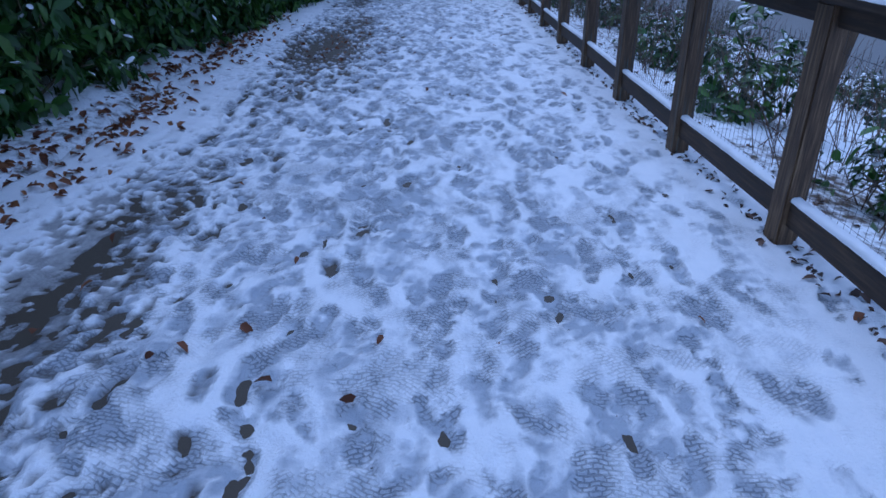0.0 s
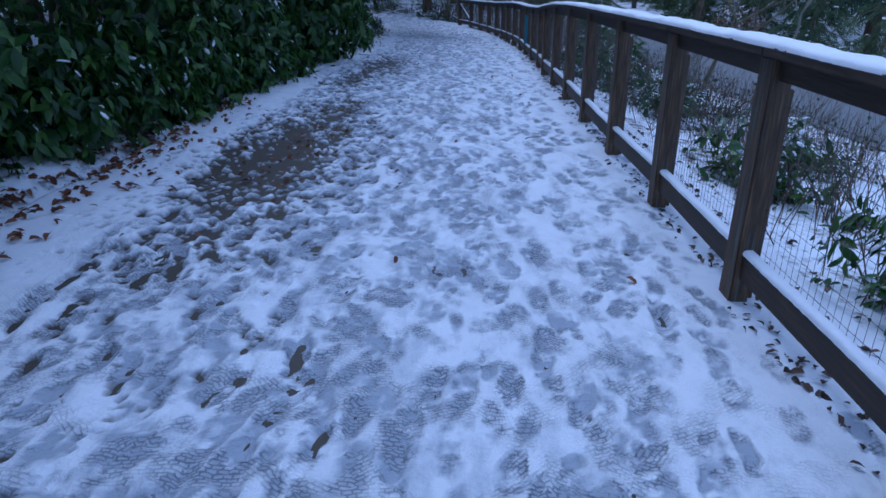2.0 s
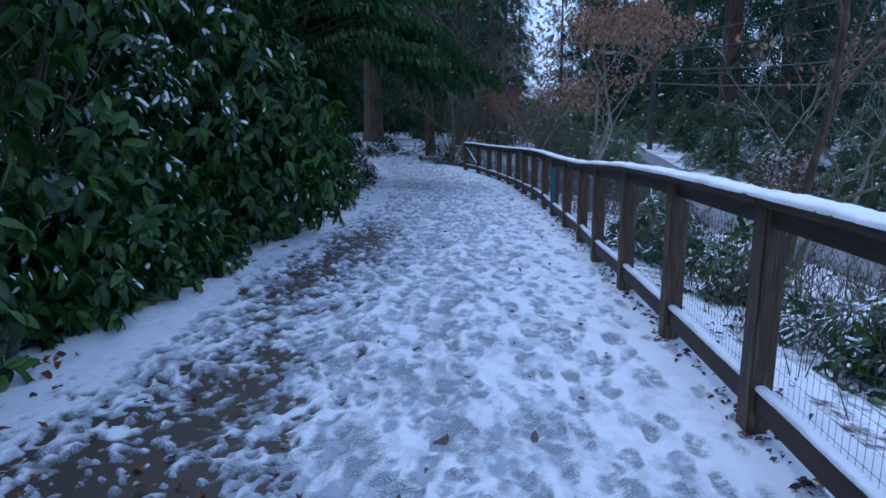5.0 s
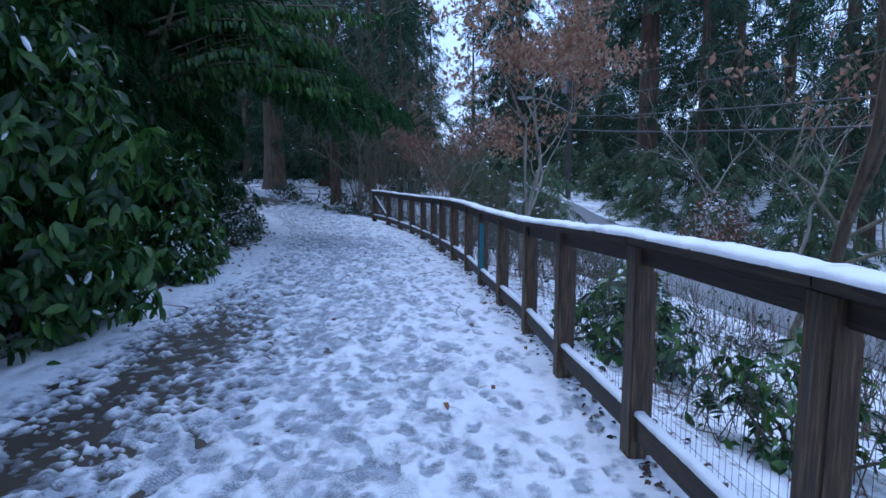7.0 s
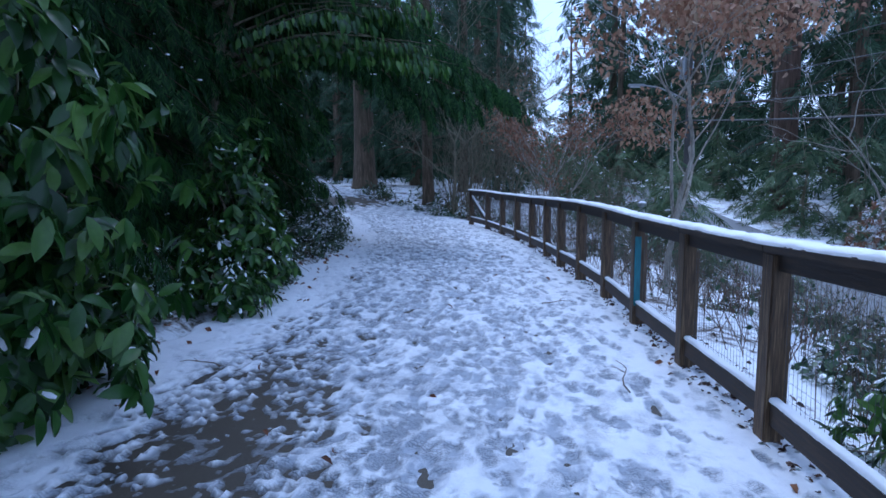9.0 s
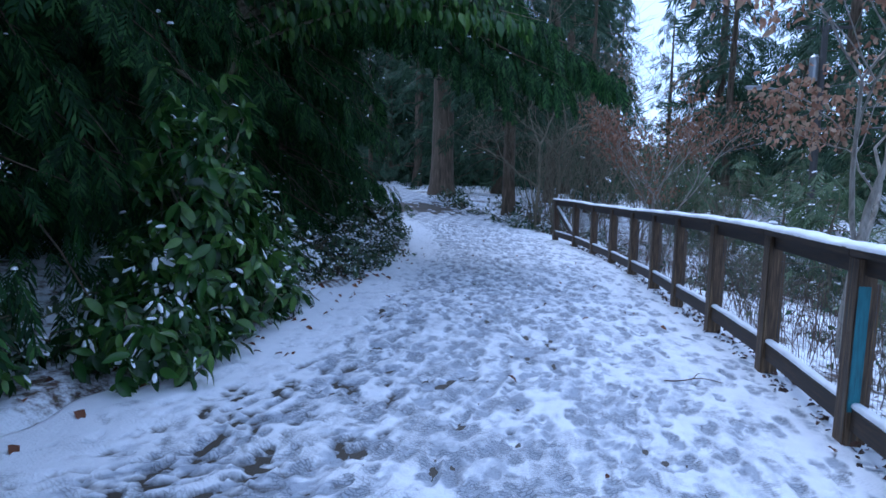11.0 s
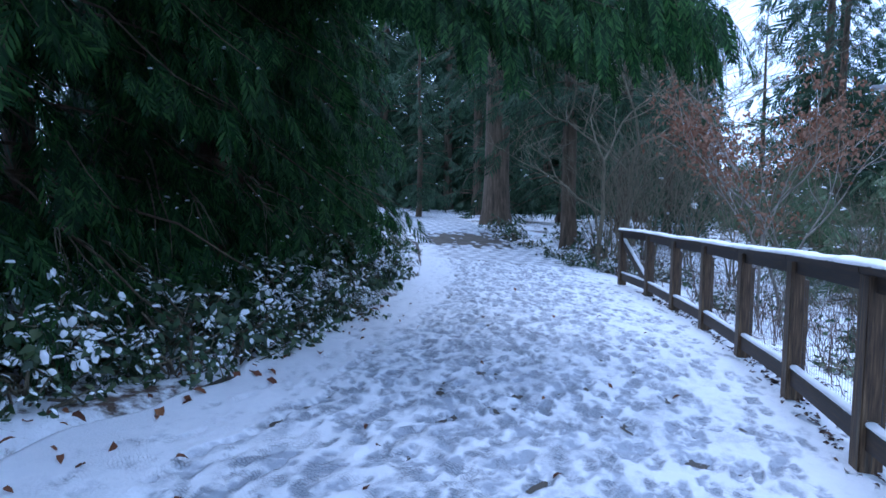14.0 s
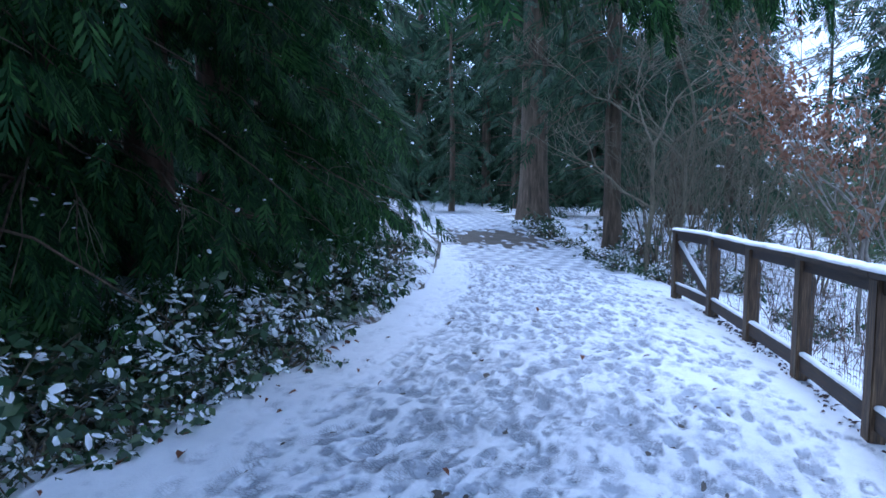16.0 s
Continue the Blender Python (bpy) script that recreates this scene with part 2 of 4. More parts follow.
def part(name, data, mat, parent, label=""):
    """Links a bmesh or a mesh as one object under a thing or a part."""
    if isinstance(data, bmesh.types.BMesh):
        me = bpy.data.meshes.new(name)
        data.to_mesh(me)
        data.free()
        me.materials.append(mat)
        data = me
    ob = new(name, data)
    ob.parent = parent
    if name in JOINED:
        tagged(ob, kind="stuff")
    return tagged(ob, label)


def thing(name, m, label, category, group="", kind=""):
    ob = new(name)
    ob.empty_display_size = 0.2
    ob.matrix_world = m
    return tagged(ob, label, category, group, kind)


def box(bm, lo, hi, bevel=0.0):
    c = [(a + b) / 2 for a, b in zip(lo, hi)]
    s = [b - a for a, b in zip(lo, hi)]
    r = bmesh.ops.create_cube(bm, size=1, matrix=Matrix.Translation(c) @ Matrix.Diagonal((*s, 1)))
    if bevel:
        es = list({e for v in r["verts"] for e in v.link_edges})
        bmesh.ops.bevel(bm, geom=es, offset=bevel, segments=2, affect="EDGES")
    return bm


def tubes(paths, sides=5):
    """Vertices and quads of round, tapering tubes: each path is a list of points and a list of radii."""
    vs, fs, n0 = [], [], 0
    ang = np.linspace(0, 2 * np.pi, sides, endpoint=False)
    for pts, rad in paths:
        pts = np.asarray(pts, float)
        d = np.gradient(pts, axis=0)
        d /= np.linalg.norm(d, axis=1)[:, None] + 1e-9
        ref = np.where(np.abs(d[:, 2:3]) > 0.9, [[1.0, 0, 0]], [[0, 0, 1.0]])
        u = np.cross(d, ref)
        u /= np.linalg.norm(u, axis=1)[:, None] + 1e-9
        w = np.cross(d, u)
        ring = pts[:, None] + np.asarray(rad)[:, None, None] * (np.cos(ang)[None, :, None] * u[:, None] + np.sin(ang)[None, :, None] * w[:, None])
        vs.append(ring.reshape(-1, 3))
        k = len(pts)
        i, j = np.meshgrid(np.arange(k - 1), np.arange(sides), indexing="ij")
        j2 = (j + 1) % sides
        fs.append(np.stack([i * sides + j, i * sides + j2, (i + 1) * sides + j2, (i + 1) * sides + j], -1).reshape(-1, 4) + n0)
        n0 += k * sides
    return np.concatenate(vs), np.concatenate(fs)


def unit(a):
    return a / (np.linalg.norm(a, axis=-1, keepdims=True) + 1e-9)


def scatter(tv, tf, place, along, normal, size):
    """Copies of a template joined into one mesh; its y lies along, its z along the normal. size: (n,) or (n, 3)."""
    along = unit(along)
    side = unit(np.cross(along, normal))
    up = np.cross(side, along)
    size = np.asarray(size)
    if size.ndim == 1:
        size = np.repeat(size[:, None], 3, 1)
    rot = np.stack([side, along, up], 2) * size[:, None, :]
    v = np.einsum("nij,kj->nki", rot, tv) + place[:, None]
    f = tf[None] + (np.arange(len(place)) * len(tv))[:, None, None]
    return v.reshape(-1, 3), f.reshape(-1, tf.shape[1])


def leaf_template(width=0.42, fold=0.12, curl=0.18, rows=((0.0, 0.03), (0.3, 0.92), (0.7, 0.82), (1.0, 0.03))):
    """A leaf one unit long: a folded, curling blade."""
    v, f = [], []
    for y, w in rows:
        z = -curl * y * y
        v += [(-w * width / 2, y, z + fold * w * width), (0, y, z), (w * width / 2, y, z + fold * w * width)]
    for i in range(len(rows) - 1):
        a = 3 * i
        f += [(a, a + 1, a + 4, a + 3), (a + 1, a + 2, a + 5, a + 4)]
    return np.array(v), np.array(f)


def clump_template():
    """A low, rounded cushion of snow one unit long."""
    v, f = [], []
    for r, z in ((0.5, 0.0), (0.36, 0.22)):
        for k in range(6):
            a = 2 * np.pi * k / 6
            v.append((0.62 * r * np.cos(a) * (1 + 0.2 * np.sin(3 * a)), 0.5 + r * np.sin(a), z))
    for k in range(6):
        f.append((k, (k + 1) % 6, 6 + (k + 1) % 6, 6 + k))
    return np.array(v), np.array(f + [(6, 7, 8, 9), (6, 9, 10, 11)])


def small_leaf():
    v = [(0, 0, 0), (-0.3, 0.45, 0.06), (0, 0.5, 0), (0.3, 0.45, 0.06), (0, 1, -0.15)]
    return np.array(v), np.array([(0, 2, 4, 1), (0, 3, 4, 2)])


def spray_template(pairs, length, droop, width, curl=1.1, fine=True):
    """A flat, drooping conifer spray one unit long, with paired side shoots."""
    v, f = [], []
    def strip(a, b, w):
        d = b - a
        s = np.array((-d[1], d[0], 0)) / (np.hypot(d[0], d[1]) + 1e-9) * w
        k = len(v)
        if not fine:
            v.extend([a, a + d * 0.5 + s, b, a + d * 0.5 - s])
            f.append((k, k + 1, k + 2, k + 3))
            return
        v.extend([a - s * 0.6, a + s * 0.6, a + d * 0.6 + s, b + s * 0.1, b - s * 0.1, a + d * 0.6 - s])
        f.extend([(k, k + 1, k + 2, k + 5), (k + 5, k + 2, k + 3, k + 4)])
    def at(y):
        return np.array((0.0, y, -droop * y * y))
    strip(at(0.0), at(0.55), width * 0.5)
    strip(at(0.5), at(1.0), width * 0.7)
    for i in range(pairs):
        y = 0.1 + 0.8 * i / pairs
        ln = length * (1.0 - 0.6 * abs(y - 0.35)) * (0.85 + 0.3 * ((i * 7) % 5) / 4)
        for sgn in (-1, 1):
            tip = at(y) + np.array((sgn * ln * 0.6, ln * 0.85, -droop * ln * curl))
            strip(at(y), tip, width)
    return np.array(v), np.array(f)


LEAF_V, LEAF_F = leaf_template()
BROAD_V, BROAD_F = leaf_template(0.6, 0.3, 0.45)
LUSH_V, LUSH_F = leaf_template(0.4, 0.16, 0.3, ((0.0, 0.03), (0.12, 0.5), (0.35, 0.97), (0.6, 1.0), (0.85, 0.55), (1.0, 0.03)))
CLUMP_V, CLUMP_F = clump_template()
SMALL_V, SMALL_F = small_leaf()
SPRAY_V, SPRAY_F = spray_template(5, 0.42, 0.3, 0.038, 1.1, False)
FROND_V, FROND_F = spray_template(6, 0.38, 0.22, 0.034, 1.1, False)
STRAND_V, STRAND_F = spray_template(11, 0.2, 0.12, 0.022, 1.0, False)


# ---- the lie of the land ----
PROFILE_Y = [-60, 0, 12, 16, 20, 25, 32, 38, 46, 60, 90]
PROFILE_Z = [0.0, 0.0, 0.0, -0.15, -0.25, -0.4, -0.47, -0.4, 0.08, 0.35, 0.6]
EDGE_Y = [-60, 0, 14, 16.5, 20, 24.8, 28, 32, 38, 46, 56, 90]
EDGE_R = [1.85, 1.85, 1.98, 2.1, 2.17, 2.03, 1.7, 0.72, -1.4, -5.5, -9.5, -22]
EDGE_L = [-2.4, -2.4, -2.3, -2.1, -1.65, -1.9, -2.2, -3.1, -5.2, -9.6, -14, -27]


def right_edge(y):
    return np.interp(y, EDGE_Y, EDGE_R)


def left_edge(y):
    return np.interp(y, EDGE_Y, EDGE_L)


def path_z(x, y):
    z = np.interp(y, PROFILE_Y, PROFILE_Z)
    z = (z + np.interp(np.asarray(y) - 1.0, PROFILE_Y, PROFILE_Z) + np.interp(np.asarray(y) + 1.0, PROFILE_Y, PROFILE_Z)) / 3
    cross = np.interp(y, [-10, 14, 22, 60], [0.025, 0.03, 0.05, 0.03])
    return z + cross * np.clip(right_edge(y) - x, -0.5, 6.0)


def bumps(x, y, s, seed=0.0):
    return (np.sin(x * s * 1.7 + seed + 1.3 * np.sin(y * s * 0.9 + seed)) + np.sin(y * s * 1.3 - seed * 2 + 1.1 * np.sin(x * s * 1.1))) * 0.5


def ground_z(x, y):
    """Bank down to the road beyond the fence, a gentle rise into the wood on the other side."""
    x, y = np.asarray(x, float), np.asarray(y, float)
    base = path_z(x, y)
    r = x - right_edge(y) - 0.35
    l = left_edge(y) - x
    fade = np.interp(y, [28, 40], [1.0, 0.25])
    z = base + np.where(r > 0, fade * np.interp(r, [0, 0.4, 2.0, 4.2, 5.0], [0, -0.05, -0.45, -0.85, -0.9]), 0)
    rise = np.interp(l, [0, 0.5, 2.5, 9.0, 40.0], [0, 0.06, 0.3, 0.8, 2.0])
    z = z + np.where(l > 0, rise, 0)
    rough = np.clip(np.maximum(r, l) / 0.8, 0, 1) * (r < 3.6)
    z = z + rough * (0.05 * bumps(x, y, 2.3, 1.0) + 0.09 * bumps(x, y, 0.7, 2.0))
    inside = (x > left_edge(y) - 0.25) & (x < right_edge(y) + 0.2)
    far = np.clip((np.hypot(x, y - 20) - 70) / 60, 0, 1)
    return (z - 0.07 * inside) * (1 - far)


def spread(lo, hi, near_lo, near_hi, step, grow=1.25):
    c = list(np.arange(near_lo, near_hi, step))
    s, a = step, near_hi
    while a < hi:
        c.append(a)
        s *= grow
        a += s
    s, a = step, near_lo
    while a > lo:
        s *= grow
        a -= s
        c.insert(0, a)
    return np.array(c)


def grid_mesh(name, xs, ys, zf, mat):
    gx, gy = np.meshgrid(xs, ys)
    v = np.stack([gx.ravel(), gy.ravel(), zf(gx, gy).ravel()], 1)
    w = len(xs)
    i, j = np.meshgrid(np.arange(len(ys) - 1), np.arange(w - 1), indexing="ij")
    a = (i * w + j).ravel()
    return mesh_of(name, v, np.stack([a, a + 1, a + w + 1, a + w], 1), mat)


ground = new("ground", grid_mesh("ground", spread(-1500, 1500, -12, 12, 0.16), spread(-1500, 1500, -4, 56, 0.2), ground_z, FLOOR))
tagged(ground, "forest floor of leaf litter under patchy snow", "ground", kind="structure")

# paved surface under the snow
py = np.arange(-1.5, 70, 0.25)
pu = np.linspace(0, 1, 25)
gy, gu = np.meshgrid(py, pu, indexing="ij")
gx = left_edge(gy) - 0.15 + gu * (right_edge(gy) - left_edge(gy) + 0.45)
i, j = np.meshgrid(np.arange(len(py) - 1), np.arange(24), indexing="ij")
a = (i * 25 + j).ravel()
paving = new("path_paving", mesh_of("path_paving", np.stack([gx.ravel(), gy.ravel(), path_z(gx, gy).ravel() - 0.012], 1), np.stack([a, a + 1, a + 26, a + 25], 1), PAVED))
tagged(paving, "wet brown asphalt path showing through melted snow", "path", kind="structure")


# snow sheet on the path, trodden by many boots
def rough_field(shape, dy, dx, lo, hi, rng, power=1.0):
    """Random relief of unit spread with wavelengths from lo to hi metres."""
    fy, fx = np.fft.fftfreq(shape[0], dy)[:, None], np.fft.fftfreq(shape[1], dx)[None]
    q = np.hypot(fy, fx) + 1e-6
    keep = np.where((q > 1 / hi) & (q < 1 / lo), q ** -power, 0)
    f = np.fft.ifft2(np.fft.fft2(rng.normal(size=shape)) * keep).real
    return f / f.std()


def snow_depth(x, y, rng):
    u = (x - left_edge(y)) / (right_edge(y) - left_edge(y))
    depth = 0.034 + 0.006 * rough_field(x.shape, SDY, SDX, 0.3, 1.6, rng) + 0.0045 * rough_field(x.shape, SDY, SDX, 0.09, 0.3, rng)
    lumpy = np.exp(-((u - 0.33) / 0.2) ** 2)
    depth += 0.0075 * lumpy * rough_field(x.shape, SDY, SDX, 0.1, 0.45, rng, 1.2)
    edge = np.clip(np.minimum(u, 1 - u) / 0.12, 0, 1)
    depth += 0.02 * (1 - edge)
    return depth


def stamp_prints(x0, y0, dx, dy, h, press, prints):
    ny, nx = h.shape
    for px, py_, ang, ln, wd, dep in prints:
        r = ln * 0.75
        a0, a1 = int((px - r - x0) / dx), int((px + r - x0) / dx) + 2
        b0, b1 = int((py_ - r - y0) / dy), int((py_ + r - y0) / dy) + 2
        a0, b0, a1, b1 = max(a0, 0), max(b0, 0), min(a1, nx), min(b1, ny)
        if a1 <= a0 or b1 <= b0:
            continue
        X, Y = np.meshgrid(x0 + dx * np.arange(a0, a1) - px, y0 + dy * np.arange(b0, b1) - py_)
        s, c = math.sin(ang), math.cos(ang)
        U, V = (c * X + s * Y) / wd, (-s * X + c * Y) / ln
        waist = 1.0 - 0.22 * np.exp(-((V + 0.08) / 0.12) ** 2)
        d = np.sqrt((2 * U / waist) ** 2 + (2 * V) ** 2)
        k = np.clip((1.12 - d) / 0.38, 0, 1)
        rim = np.exp(-((d - 1.22) / 0.16) ** 2)
        hh = h[b0:b1, a0:a1]
        hh += -dep * k + 0.22 * dep * rim
        pp = press[b0:b1, a0:a1]
        np.maximum(pp, k * min(1.0, dep / 0.016), out=pp)


rng = np.random.default_rng(5)
SY0, SDX, SDY = -1.6, 0.021, 0.022
sny, snu = int((34.5 - SY0) / SDY), 235
# the sheet is laid in path coordinates: across (metres from the left edge) and along
su = np.arange(snu) * SDX
sy = SY0 + np.arange(sny) * SDY
width = (right_edge(sy) - left_edge(sy) + 0.45)
# the rim towards the hedge wanders
rim_in = 0.12 - (0.1 * bumps(0.3, sy, 1.9, 3.0) + 0.07 * bumps(1.1, sy, 5.3, 1.0)) * np.interp(sy, [30, 34], [1, 0])
GX = (left_edge(sy) - rim_in)[:, None] + su[None] / (su[-1]) * (width + rim_in)[:, None]
GY = np.repeat(sy[:, None], snu, 1)
H = snow_depth(GX, GY, rng)
PRESS = np.zeros_like(H)
prints, soaked = [], []
for k in range(7600):
    lane = rng.choice([0.22, 0.3, 0.42, 0.55, 0.68, 0.8], p=[0.14, 0.18, 0.2, 0.21, 0.17, 0.1])
    pu_ = np.clip(rng.normal(lane, 0.08), 0.17, 0.93) * su[-1]
    ang = rng.normal(0, 0.24) + (math.pi if rng.random() < 0.4 else 0)
    prints.append((pu_, rng.uniform(SY0, 34.5), ang, rng.uniform(0.19, 0.32), rng.uniform(0.08, 0.12), 0.004 + 0.015 * rng.random() ** 1.3))
for k in range(600):
    prints.append((rng.uniform(0.05, 0.22) * su[-1], rng.uniform(13.0, 34.0), rng.normal(0, 0.3), rng.uniform(0.2, 0.3), rng.uniform(0.08, 0.11), rng.uniform(0.004, 0.012)))
stamp_prints(0, SY0, SDX, SDY, H, PRESS, prints)
# scuffs and crumbs of snow between the prints, drawn out along the walk
verge = np.clip((GX - left_edge(GY) - 0.15) / 0.7, 0.4, 1)
H = np.maximum(H, 0.009 + 0.45 * H) + verge * 0.0022 * rough_field(H.shape, SDY, SDX, 0.05, 0.14, rng)
H += verge * 0.005 * rough_field(H.shape, SDY / 3.5, SDX, 0.07, 0.35, rng, 1.1)
lanes = np.exp(-((su[None] / su[-1] - 0.47) / 0.42) ** 2)
wear = lanes * np.clip(0.5 + 0.5 * rough_field(H.shape, SDY / 1.6, SDX, 0.08, 1.0, rng, 1.1), 0, 1)
PRESS = np.clip(0.95 * PRESS * np.clip(0.72 + 0.4 * rough_field(H.shape, SDY, SDX, 0.05, 0.5, rng, 0.7), 0, 1.3) + 0.4 * wear, 0, 1)


# meltwater patches beside the hedge, ragged at the rim
def melt(x, y, cx, cy, rx, ry, amount):
    ragged = rough_field(x.shape, SDY, SDX, 0.06, 0.5, np.random.default_rng(8), 0.7)
    d = np.hypot((x - cx) / rx, (y - cy) / ry) + 0.42 * ragged
    return amount * np.clip(1.25 - d, 0, 1)


MELT = melt(GX, GY, -1.2, 8.5, 0.55, 1.6, 0.06) + melt(GX, GY, -1.2, 13.4, 0.3, 1.4, 0.032) + melt(GX, GY, -0.95, 15.6, 0.45, 1.9, 0.034) + melt(GX, GY, -1.75, 2.7, 0.4, 1.3, 0.024) + melt(GX, GY, -1.0, 10.4, 0.35, 1.1, 0.02)
# single prints melted through to the wet paving
for k in range(680):
    py_ = rng.uniform(1.0, 19.5)
    px = rng.normal(np.interp(py_, [1, 4, 8, 12, 20], [-1.75, -1.5, -1.1, -1.0, -0.7]), 0.42)
    wide = float(np.interp(py_, SY0 + SDY * np.arange(sny), width)) + 0.12
    soaked.append(((px - float(left_edge(py_)) + 0.12) / wide * su[-1], py_, rng.normal(0.1, 0.35), rng.uniform(0.1, 0.26), rng.uniform(0.05, 0.1), rng.uniform(0.015, 0.04)))
THROUGH, damp = np.zeros_like(H), np.zeros_like(H)
stamp_prints(0, SY0, SDX, SDY, THROUGH, damp, soaked)
THROUGH = np.clip(-THROUGH, 0, 0.045) * np.clip(0.55 + 0.5 * rough_field(H.shape, SDY, SDX, 0.05, 0.3, rng, 0.6), 0, 1)
GONE = MELT + THROUGH
H = np.minimum(H - GONE, 0.034 - 0.028 * np.clip(MELT / 0.012, 0, 1))
PRESS = np.clip(PRESS + (MELT + THROUGH) * 14, 0, 1) * np.clip((GX - left_edge(GY) - 0.1) / 0.7, np.interp(GY, [9, 15], [0.35, 0.4]), 1)
H[:, 0] -= 0.15
H[:, -1] -= 0.15
# beyond the last steps of the walk every second row will do
rows_kept = np.flatnonzero((sy < 25.0) | (np.arange(sny) % 2 == 0))
GX, GY, H, PRESS, GONE = (g[rows_kept] for g in (GX, GY, H, PRESS, GONE))
i, j = np.meshgrid(np.arange(len(rows_kept) - 1), np.arange(snu - 1), indexing="ij")
a = (i * snu + j).ravel()
SOAKED = np.clip(1.15 - H / 0.014, 0, 1) * np.clip(GONE / 0.012, 0, 1)
sheet = mesh_of("snow", np.stack([GX.ravel(), GY.ravel(), (path_z(GX, GY) + H).ravel() - 0.012], 1), np.stack([a, a + 1, a + snu + 1, a + snu], 1), SNOW_TRODDEN)
att = sheet.attributes.new("pressed", "FLOAT", "POINT")
att.data.foreach_set("value", PRESS.ravel().astype(np.float32))
att = sheet.attributes.new("soaked", "FLOAT", "POINT")
att.data.foreach_set("value", SOAKED.ravel().astype(np.float32))
tagged(new("path_snow", sheet), "trodden snow with boot prints covering the path", "snow", kind="structure")

# the path farther on, seen from a distance only
fy = np.arange(34.4, 75, 0.12)
fu = np.linspace(0, 1, 60)
gy, gu = np.meshgrid(fy, fu, indexing="ij")
gx = left_edge(gy) - 0.12 + gu * (right_edge(gy) - left_edge(gy) + 0.4)
fh = 0.03 + 0.012 * bumps(gx, gy, 6.0, 2.0) + 0.008 * bumps(gx, gy, 15.0, 6.0) - 0.002
fm = melt(gx, gy, -4.3, 40.4, 1.6, 1.9, 0.2)
fh[:, 0] -= 0.25
fh[:, -1] -= 0.25
i, j = np.meshgrid(np.arange(len(fy) - 1), np.arange(59), indexing="ij")
a = (i * 60 + j).ravel()
sheet = mesh_of("snow_far", np.stack([gx.ravel(), gy.ravel(), (path_z(gx, gy) + fh - fm).ravel() - 0.012], 1), np.stack([a, a + 1, a + 61, a + 60], 1), SNOW_TRODDEN)
att = sheet.attributes.new("pressed", "FLOAT", "POINT")
att.data.foreach_set("value", (np.clip(0.5 + 0.4 * bumps(gx, gy, 9.0, 1.0) + fm * 12, 0, 1) * np.clip(gu / 0.2, 0.12, 1)).ravel().astype(np.float32))
tagged(new("path_snow_beyond", sheet), "trodden snow on the path as it bends into the wood", "snow", kind="structure")

# road beyond the fence
ry = np.arange(-80, 160, 2.0)
rv = [(x, y, float(ground_z(8.0, y)) + 0.05) for y in ry for x in (6.9, 10.6)]
road = new("road", mesh_of("road", rv, [(2 * k, 2 * k + 1, 2 * k + 3, 2 * k + 2) for k in range(len(ry) - 1)], ROAD))
tagged(road, "grey asphalt road wet with melted snow", "road", kind="structure")


# ---- the fence ----
POSTS = [(1.81, 1.5, 0.0), (1.813, 2.96, 0.005), (1.780, 4.42, 0.016), (1.777, 5.88, 0.024), (1.802, 7.34, 0.017),
         (1.806, 8.80, 0.004), (1.828, 10.26, 0.001), (1.863, 11.72, -0.013), (1.904, 13.18, -0.046), (1.949, 14.64, -0.097),
         (2.047, 16.09, -0.160), (2.080, 17.55, -0.209), (2.099, 19.01, -0.245), (2.120, 20.47, -0.261), (2.077, 21.93, -0.287),
         (2.013, 23.38, -0.335), (1.973, 24.84, -0.387), (1.859, 26.30, -0.441), (1.670, 27.74, -0.458), (1.422, 29.18, -0.481),
         (1.112, 30.61, -0.473), (0.676, 32.00, -0.475)]
POSTS = [(1.82, 1.5 - 1.46 * k, 0.0) for k in (4, 3, 2, 1)] + POSTS
TOP = 1.2


def top_of(y):
    """Height of the cap rail above the foot of a post; the last posts stand in drifted snow."""
    return float(np.interp(y, [9, 13, 16, 26, 32], [TOP + 0.06, TOP + 0.02, TOP - 0.055, TOP - 0.07, TOP - 0.12]))


fence = thing("fence", pose(0, 0, 0), "weathered brown timber fence with wire mesh and snow-capped rail beside path", "fence")


def post_mesh(seed, mat):
    r = random.Random(seed)
    bm = box(bmesh.new(), (-0.0, -0.07, -1.45), (0.1, 0.07, -0.047), 0.008)
    for v in bm.verts:
        v.co.x += r.uniform(-0.002, 0.002)
        v.co.y += r.uniform(-0.002, 0.002)
    me = bpy.data.meshes.new("post")
    bm.to_mesh(me)
    bm.free()
    me.materials.append(mat)
    return me


post_meshes = [post_mesh(k, POST_WOOD) for k in range(4)]
teal_mesh = post_mesh(9, POST_WOOD)
bm = box(bmesh.new(), (0.1, -0.035, -1.3), (0.14, 0.055, -0.19), 0.005)
batten_mesh = bpy.data.meshes.new("batten")
bm.to_mesh(batten_mesh)
bm.free()
batten_mesh.materials.append(POST_WOOD)


def beam(p, q, z0, z1, x0, x1, mat, name, bevel=0.006, sag=0.0):
    """A board from post p to post q; x0 and x1 lie across it, z0 and z1 above the ground."""
    p, q = Vector(p), Vector(q)
    d = q - p
    ln = d.length
    bm = box(bmesh.new(), (x0, 0, z0), (x1, ln, z1), bevel)
    yaw = math.atan2(-d.x, d.y)
    m = Matrix.Translation(p) @ Matrix.Rotation(yaw, 4, "Z") @ Matrix.Rotation(math.asin(d.z / ln), 4, "X")
    o = part(name, bm, mat, fence)
    o.matrix_local = m
    return o


